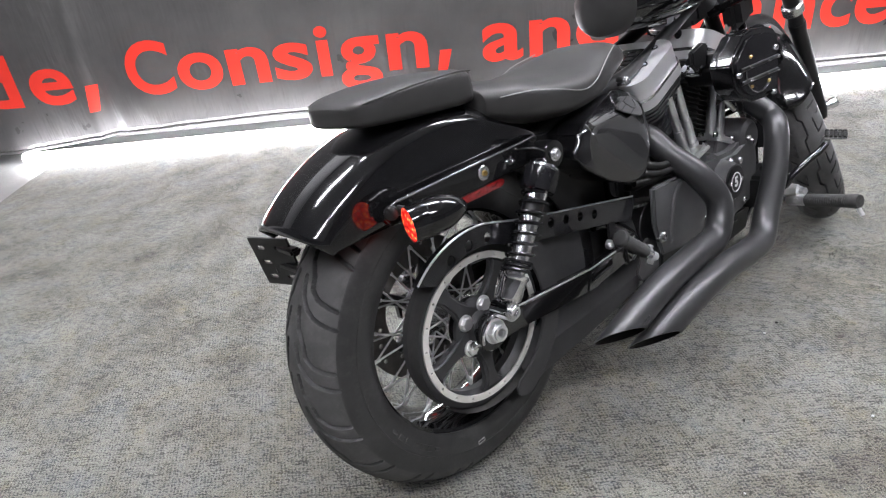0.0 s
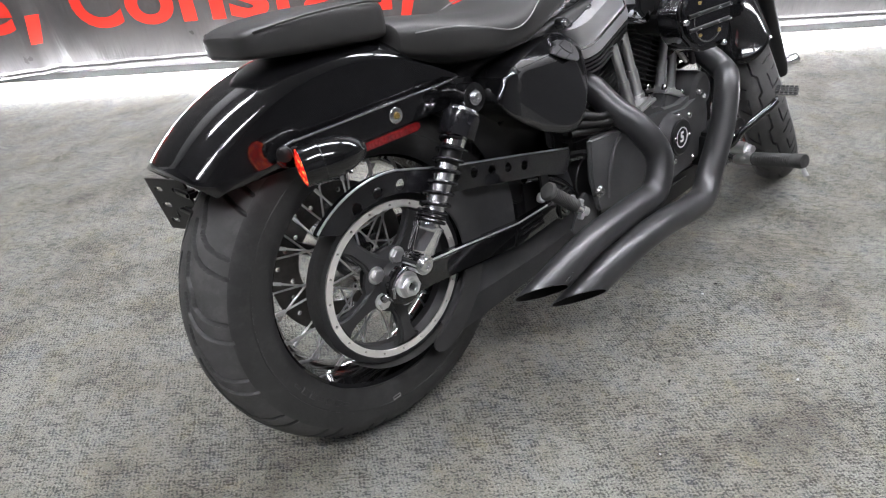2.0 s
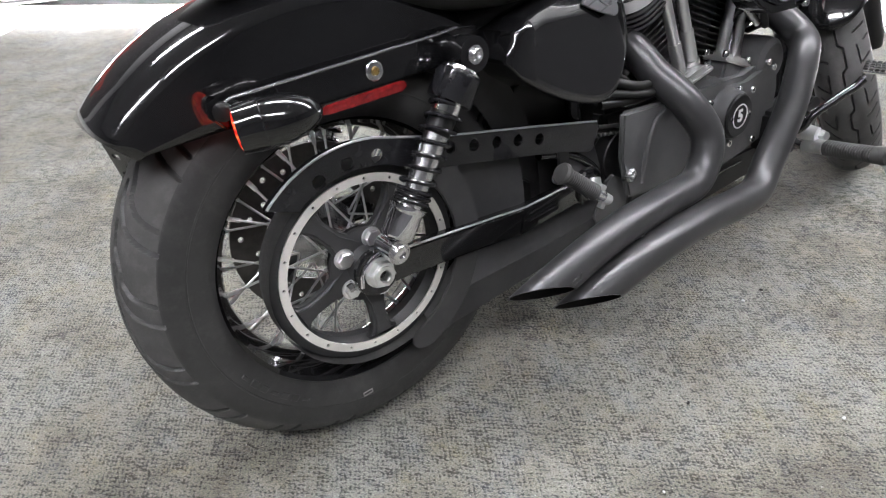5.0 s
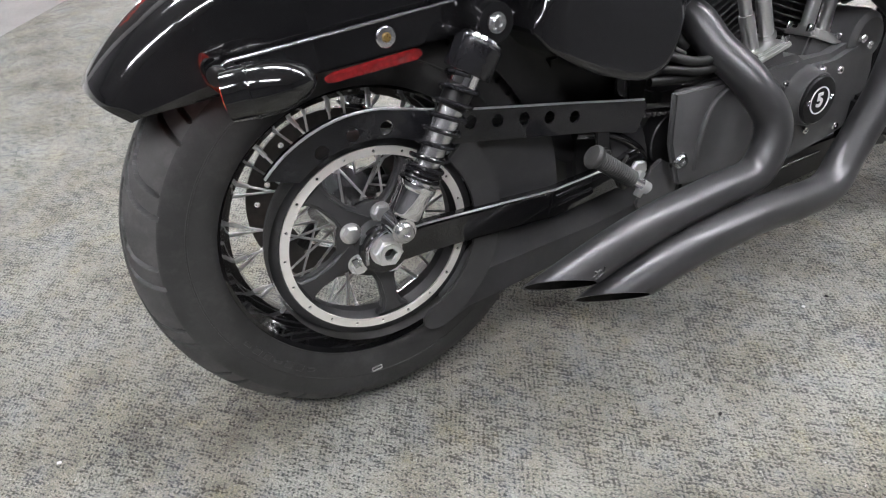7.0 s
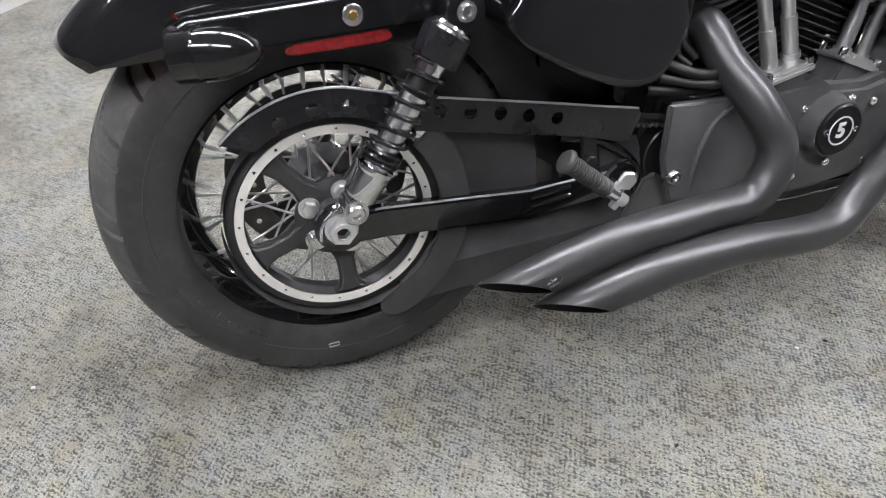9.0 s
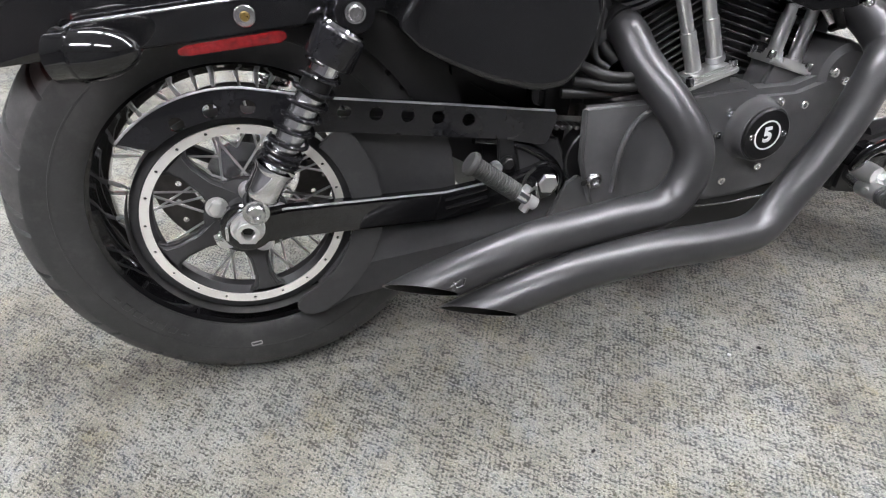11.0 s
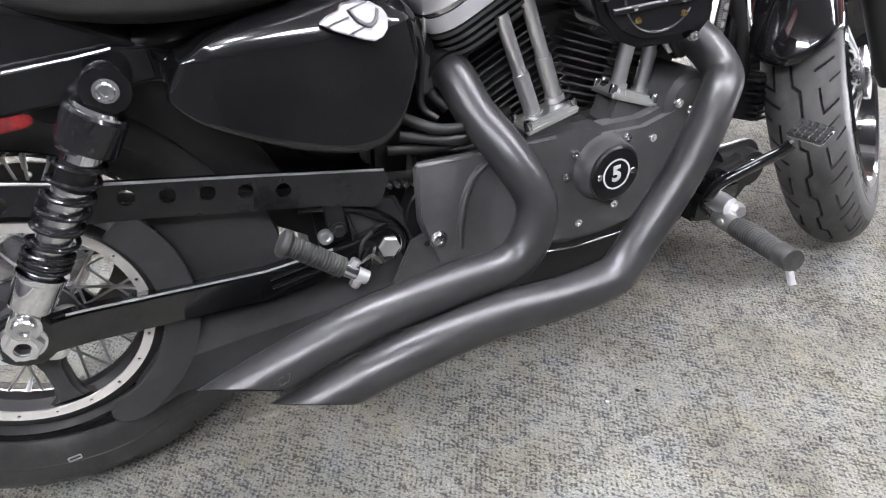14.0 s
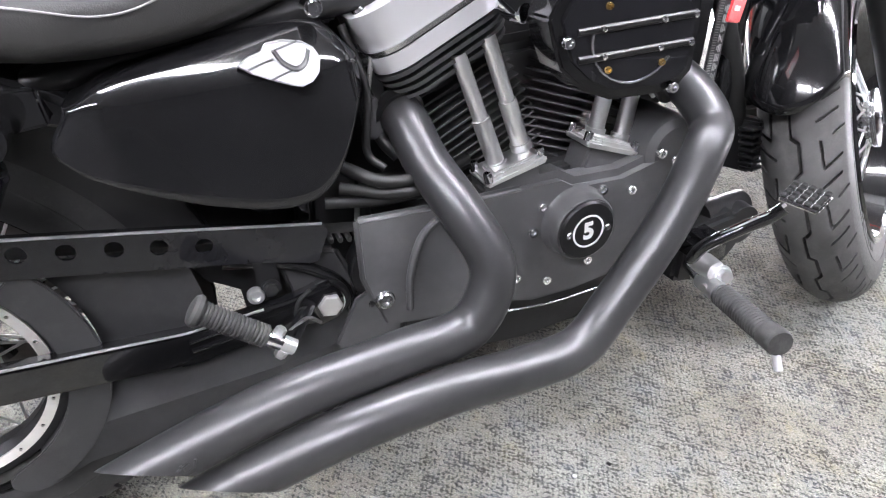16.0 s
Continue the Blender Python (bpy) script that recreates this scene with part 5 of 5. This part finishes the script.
for k in range(18):
    h = 0.036 + 0.0056 * k
    ribs += [(0.0142, h), (0.0157, h + 0.0014), (0.0157, h + 0.0034), (0.0142, h + 0.0048)]
part("peg_rubber", lathe([(0, 0.034), (0.013, 0.035)] + ribs + [(0.0162, 0.138), (0.0168, 0.160), (0.015, 0.164), (0, 0.164)], fp_a, fd, 28), "grip", fpeg, "ribbed black rubber")
part("peg_feeler", rod(fp_b + Vector((0.0, 0.006, -0.008)), (0.899, -0.414, 0.209), 0.0050, 14), "silver", fpeg)
part("peg_mount", join(bolt((0.955, -0.262, 0.236), (-0.3, -1, 0.2), 0.010, 0.014), rod(fp_a - fd * 0.012, fp_a + fd * 0.034, 0.0145, 20), rod((0.925, -0.262, 0.222), (0.975, -0.258, 0.222), 0.006, 14), lathe([(0, -0.02), (0.014, -0.02), (0.016, 0.0), (0.014, 0.02), (0, 0.02)], (0.945, -0.240, 0.242), seg=20)), "machined", fpeg)
part("mount_block", box((0.968, -0.20, 0.250), (0.05, 0.07, 0.042), 0.010), "gloss", fpeg)
part("control_bracket", plate([(0.94, 0.27), (1.04, 0.28), (1.05, 0.22), (1.00, 0.17), (0.93, 0.19)], -0.20, -0.12, 0.008), "satin", bike)
part("master_cylinder", join(rod((0.99, -0.17, 0.27), (1.09, -0.15, 0.255), 0.022, 20), lathe([(0, -0.02), (0.03, -0.02), (0.032, 0), (0.03, 0.02), (0, 0.02)], (1.06, -0.17, 0.245), seg=28)), "satin", bike)
pedal = part("brake_pedal", sweep(smooth_path([(0.935, -0.225, 0.248), (0.917, -0.246, 0.268), (0.924, -0.256, 0.288), (0.959, -0.28, 0.316), (0.978, -0.297, 0.333), (0.990, -0.306, 0.347)], 8), 0.0105, 18, flat=0.8), "gloss", bike, "gloss black brake pedal with a studded rubber pad")
# the pedal is black here too; this pale sweep paints its lit edge
part("pedal_highlight", sweep(smooth_path([(0.918, -0.250, 0.2775), (0.924, -0.260, 0.2965), (0.957, -0.284, 0.3245), (0.976, -0.301, 0.3415), (0.987, -0.309, 0.354)], 8), 0.0022, 8), "lip", pedal)
pad_m = pose(0.997, -0.324, 0.367, 6, -10, 17)
part("pedal_pad", box((0, 0, 0), (0.041, 0.048, 0.007), 0.003), "chrome", pedal, "", pad_m)
for i in range(4):
    for k in range(5):
        part("rubber_stud", box((-0.0145 + 0.0097 * i, -0.0184 + 0.0092 * k, 0.0045), (0.0082, 0.0077, 0.0055), 0.0016, segments=1), "hose", pedal, "", pad_m)

# hoses and small parts behind the pipes
# added dark boxes that cover the view of the banner below the tank
part("tank_filler", join(box((0.86, -0.01, 0.700), (0.16, 0.06, 0.075), 0.016, (0, -4, 0)), box((1.01, 0.0, 0.705), (0.13, 0.05, 0.07), 0.016, (0, -10, 0)), box((1.105, -0.055, 0.672), (0.10, 0.05, 0.085), 0.018, (0, -14, 0)), rod((0.80, -0.04, 0.71), (0.83, -0.045, 0.655), 0.010, 12)), "plastic", bike, "dark filler boxes from fuel tank to steering neck")
for pts, r in (([(0.50, -0.11, 0.452), (0.54, -0.14, 0.435), (0.60, -0.13, 0.425), (0.66, -0.10, 0.42)], 0.008), ([(0.49, -0.12, 0.432), (0.56, -0.145, 0.418), (0.64, -0.12, 0.41)], 0.007),
               ([(0.47, -0.12, 0.418), (0.54, -0.13, 0.408), (0.62, -0.12, 0.40)], 0.007), ([(0.535, -0.07, 0.60), (0.547, -0.09, 0.53), (0.535, -0.095, 0.46), (0.55, -0.11, 0.438)], 0.005),
               ([(0.565, -0.04, 0.58), (0.568, -0.05, 0.54), (0.560, -0.07, 0.47), (0.575, -0.09, 0.44)], 0.009), ([(0.90, -0.14, 0.50), (0.94, -0.13, 0.45), (0.98, -0.10, 0.44), (1.0, -0.06, 0.42)], 0.007),
               ([(0.58, -0.03, 0.58), (0.585, -0.05, 0.55), (0.58, -0.06, 0.50)], 0.005)):
    part("hose", sweep(smooth_path(pts, 8), r, 12), "hose", bike)
# added dark plate, so that the banner doesn't show through this gap
part("gap_backing", plate([(0.47, 0.36), (0.63, 0.36), (0.66, 0.42), (0.655, 0.60), (0.52, 0.61), (0.48, 0.52)], -0.005, 0.06, 0.01), "iron", bike, "dark filler plate between oil tank and rear cylinder")
part("swingarm_crossmember", box((0.402, 0.0, 0.288), (0.105, 0.15, 0.14), 0.012), "satin", bike)
part("regulator_box", box((0.563, -0.06, 0.515), (0.024, 0.03, 0.09), 0.008, (0, -8, 0)), "plastic", bike)
part("coil_cover_plate", plate([(0.551 + 0.0125 * math.cos(a), 0.492 + 0.030 * math.copysign(1, math.sin(a)) * (abs(math.sin(a)) > 0.01) * 0.5 + 0.0125 * math.sin(a)) for a in (2 * math.pi * (k + 0.5) / 28 for k in range(28))], -0.082, -0.072, 0.003), "powder", bike, "grey-black oval cover plate")
part("vent_hose", sweep(smooth_path([(0.562, -0.075, 0.60), (0.561, -0.080, 0.566), (0.553, -0.084, 0.535), (0.546, -0.080, 0.510)], 8), 0.0030, 10), "zinc", bike)
primary = part("primary_cover", plate([(0.50, 0.24), (0.54, 0.18), (0.70, 0.155), (0.95, 0.155), (1.05, 0.20), (1.09, 0.29), (1.06, 0.38), (0.98, 0.415), (0.75, 0.40), (0.55, 0.37)], 0.142, 0.205, 0.018, segments=3), "powder", bike, "matt black primary drive cover")
finned = part("voltage_regulator", box((1.112, -0.118, 0.340), (0.030, 0.050, 0.080), 0.004, (0, 12, 20)), "satin", bike, "black finned voltage regulator")
for k in range(7):
    part("fin", box((1.106 - 0.0022 * (k - 3), -0.140, 0.340 + 0.011 * (k - 3)), (0.040, 0.022, 0.0045), 0.001, (0, 12, 20), 1), "satin", finned)
part("wiring_loom", sweep(smooth_path([(1.105, -0.105, 0.37), (1.095, -0.10, 0.43), (1.08, -0.09, 0.50), (1.07, -0.07, 0.57)], 8), 0.015, 14), "hose", bike)
part("fuel_fitting", join(rod((0.925, -0.10, 0.478), (0.94, -0.115, 0.448), 0.006, 14), bolt((0.93, -0.125, 0.47), r=0.007, h=0.009)), "zinc", bike)
part("intake_fitting", join(lathe([(0, -0.02), (0.013, -0.02), (0.015, 0.0), (0.012, 0.014), (0, 0.02)], (0.722, -0.135, 0.595), seg=24), rod((0.705, -0.12, 0.605), (0.735, -0.13, 0.588), 0.008, 16)), "chrome", bike)
part("seat_bracket", join(bolt((0.502, -0.105, 0.628), r=0.0085, h=0.008, kind="socket"), rod((0.50, -0.09, 0.628), (0.502, -0.106, 0.628), 0.010, 14)), "chrome", bike)
part("ignition_horn", lathe([(0, -0.03), (0.03, -0.03), (0.034, 0.0), (0.03, 0.02), (0, 0.02)], (0.80, -0.03, 0.70), seg=28), "chrome", bike)

# fuel tank
tank = soft(part("fuel_tank", pad([(0.590, 0.02, 0.735, 0.76), (0.595, 0.058, 0.718, 0.80), (0.630, 0.090, 0.705, 0.845), (0.72, 0.135, 0.70, 0.875), (0.85, 0.13, 0.705, 0.885), (0.97, 0.105, 0.72, 0.87), (1.04, 0.075, 0.745, 0.84), (1.05, 0.03, 0.77, 0.81)], power=2.3), "gloss", bike, "gloss black peanut fuel tank"), 1)
part("tank_bib", pad([(0.584, 0.042, 0.722, 0.80), (0.590, 0.060, 0.710, 0.815), (0.600, 0.073, 0.706, 0.826), (0.609, 0.080, 0.703, 0.834), (0.611, 0.076, 0.707, 0.83)], power=2.3), "seat", tank, "black vinyl tank bib with stitching")
part("tank_seam", sweep([(0.59 + 0.43 * k / 20, -0.136 * math.sin(math.pi * (0.18 + 0.7 * k / 20)) ** 0.5, 0.735) for k in range(21)], 0.003, 8), "gloss", tank)

# front end, steered to the left
STEER_ANGLE, STEER_DROP = 36.0, -0.024
STEER_FOOT, STEER_DIR = Vector((WHEELBASE + 0.133, 0, 0)), Vector((-0.503, 0, 0.864))
STEER = Matrix.Translation((-0.018, -0.08, STEER_DROP)) @ Matrix.Translation(STEER_FOOT) @ Matrix.Rotation(radians(STEER_ANGLE), 4, STEER_DIR) @ Matrix.Translation(-STEER_FOOT)
FRONT = Vector((WHEELBASE, 0, 0.315))
front_wheel = wheel("front_wheel", "black rim front wheel with chrome wire spokes", FRONT, STEER, 0.318, 0.059, tread_front, 0.07)
shell(part("front_fender", fender_mesh(0.345, 0.066, 60, 163.5, FRONT, 40, 0.012, 0.044, tail=8), "gloss", bike, "gloss black front fender", STEER))
for side in (-1, 1):
    y = side * 0.094
    foot = FRONT + Vector((-0.01, y, 0.0))
    leg = part("fork_leg", lathe([(0, -0.03), (0.016, -0.03), (0.020, 0.0), (0.0195, 0.06), (0.020, 0.10), (0.020, 0.30), (0.022, 0.31), (0.022, 0.325), (0.02, 0.325)], foot, STEER_DIR, 28), "satin", bike, "black fork leg", STEER)
    part("fork_tube", rod(foot + STEER_DIR * 0.32, foot + STEER_DIR * 0.66, 0.0195, 24), "satin", leg)
    part("fork_clamp", lathe([(0.0195, 0.36), (0.027, 0.362), (0.0275, 0.385), (0.0195, 0.388)], foot, STEER_DIR, 28, True), "alloy", leg)
    part("axle_cap", join(lathe([(0, -0.006), (0.016, -0.006), (0.016, 0.012), (0.011, 0.016), (0, 0.016)], FRONT + Vector((0, side * 0.13, 0)), (0, side, 0), 28), bolt(foot + Vector((0.02, side * 0.02, -0.01)), (0, side, 0), 0.007, 0.008, "socket")), "chrome", leg)
part("front_axle", rod(FRONT + Vector((0, -0.13, 0)), FRONT + Vector((0, 0.13, 0)), 0.012, 20), "chrome", bike, "", STEER)
part("brake_caliper", box(FRONT + Vector((-0.12, 0.085, 0.06)), (0.05, 0.06, 0.10), 0.012, (0, -30, 0)), "satin", bike, "", STEER)
for z0 in (0.51, 0.66):
    c = FRONT + STEER_DIR * z0 + Vector((-0.045, 0, -0.02))
    part("triple_clamp", box(c, (0.055, 0.23, 0.028), 0.012, (0, -30, 0)), "gloss", bike, "", STEER)
part("handlebar", sweep(bends([(1.12, -0.36, 0.99), (1.17, -0.22, 0.99), (1.19, -0.10, 0.96), (1.19, 0.10, 0.96), (1.17, 0.22, 0.99), (1.12, 0.36, 0.99)], 0.06), 0.0127, 16), "satin", bike, "", STEER)
part("headlamp", lathe([(0, -0.06), (0.05, -0.055), (0.075, -0.02), (0.08, 0.03), (0.07, 0.035), (0, 0.035)], (1.33, 0, 0.78), (1, 0, 0), 40), "gloss", bike, "", STEER)
tag_m = pose(1.012, -0.170, 0.586, 6, 14, 25)
tag_ob = part("hang_tag", box((0, 0, 0), (0.046, 0.003, 0.090), 0.002), "tag", bike, "red plastic tag with pale print", tag_m)
for k in range(3):
    part("tag_print", box((-0.004, -0.002, -0.028 + 0.013 * k), (0.016, 0.0016, 0.006), 0), "white", tag_ob, "", None)
label_m = pose(1.027, -0.122, 0.500, 0, 13, 25)
strip = part("frame_label", box((0, 0, 0), (0.046, 0.003, 0.125), 0.0008), "satin", bike, "black label with rows of white print", label_m)
for k in range(36):
    part("label_print", box((-0.0125, -0.0019, -0.058 + 0.0033 * k), (0.011 if k % 5 else 0.014, 0.001, 0.0011), 0), "thread", strip)
for k in range(27):
    part("label_print", box((0.001 + 0.0062 * (k % 3), -0.0019, -0.052 + 0.0125 * (k // 3)), (0.0022, 0.001, 0.0100 if k % 4 else 0.006), 0), "thread", strip)
part("coil_cover", join(box((0.605, -0.005, 0.572), (0.05, 0.05, 0.05), 0.016, (0, -20, 10)), lathe([(0, 0), (0.016, 0), (0.017, 0.008), (0.012, 0.016), (0, 0.016)], (0.592, -0.026, 0.566), (-0.5, -1, 0), 24)), "chrome", bike, "chrome ignition cover")
pin = part("seat_pin", rod((0.547, -0.03, 0.606), (0.572, -0.03, 0.598), 0.007, 12), "grip", bike)
part("pin_tip", rod((0.572, -0.03, 0.598), (0.582, -0.03, 0.594), 0.005, 12), "chrome", pin)
part("pivot_arch", sweep(bends([(0.34, -0.102, 0.368), (0.40, -0.104, 0.352), (0.437, -0.104, 0.330), (0.474, -0.104, 0.296), (0.480, -0.104, 0.24)], 0.03), 0.0085, 12), "gloss", bike)
part("pivot_wire", sweep(smooth_path([(0.43, -0.118, 0.308), (0.412, -0.126, 0.300), (0.404, -0.13, 0.280), (0.408, -0.128, 0.262)], 6), 0.0028, 8), "hose", bike)
part("bracket_bolt", bolt((0.366, -0.113, 0.321), r=0.0105, h=0.010, kind="socket"), "machined", bike)
case = part("front_casing", lathe([(0, -0.10), (0.046, -0.10), (0.050, -0.05), (0.050, 0.02), (0.046, 0.034), (0.036, 0.042), (0, 0.045)], (0.958, -0.104, 0.372), seg=40), "powder", bike, "round matt black front engine casing")
part("casing_screw", bolt((0.927, -0.150, 0.380), r=0.0075, h=0.007, kind="socket"), "alloy", case)
# added black plate standing for the dark clutter behind the front pipe
part("front_filler", join(plate([(0.90, 0.44), (0.94, 0.40), (1.03, 0.40), (1.07, 0.47), (1.06, 0.56), (0.98, 0.57), (0.93, 0.52)], -0.045, 0.05, 0.012), rod((0.93, -0.06, 0.47), (1.02, -0.06, 0.45), 0.010, 12)), "satin", bike, "black filler plate ahead of the front cylinder")
for pts, r, mat in (([(0.90, -0.07, 0.47), (0.94, -0.09, 0.475), (0.97, -0.08, 0.45), (1.02, -0.05, 0.45)], 0.007, "hose"), ([(0.89, -0.06, 0.45), (0.93, -0.08, 0.445), (0.965, -0.075, 0.46), (1.0, -0.05, 0.49)], 0.006, "hose"), ([(0.93, -0.10, 0.49), (0.945, -0.105, 0.475), (0.94, -0.10, 0.455)], 0.005, "zinc")):
    part("cable", sweep(smooth_path(pts, 8), r, 10), mat, bike)
# added dark box, fills the bright gap beside the air cleaner
part("gap_filler", box((1.022, -0.088, 0.548), (0.055, 0.02, 0.17), 0.008, (0, 12, 20)), "plastic", bike)
part("side_stand", rod((0.75, 0.12, 0.16), (0.72, 0.30, 0.055), 0.012, 14), "satin", bike)

# crumbs on the carpet
dice = random.Random(5)
for name, mat, label, spots in (("white_lint", "white", "small white crumbs lying on the carpet", ((0.727, -0.350), (-0.549, 0.020), (0.60, -0.62), (0.25, -0.52))), ("dark_lint", "hose", "small dark crumbs lying on the carpet", ((0.785, -0.354), (0.42, -0.44), (0.98, -0.55)))):
    bits = []
    for x, y in spots:
        r = dice.uniform(0.0016, 0.0028)
        bits.append(box((x, y, r * 0.7), (r * 2.6, r * 1.8, r * 1.4), r * 0.4, (0, 0, dice.uniform(0, 180)), 1))
    tagged(part(name, join(*bits), mat, None, label), label, "crumbs", kind="stuff")
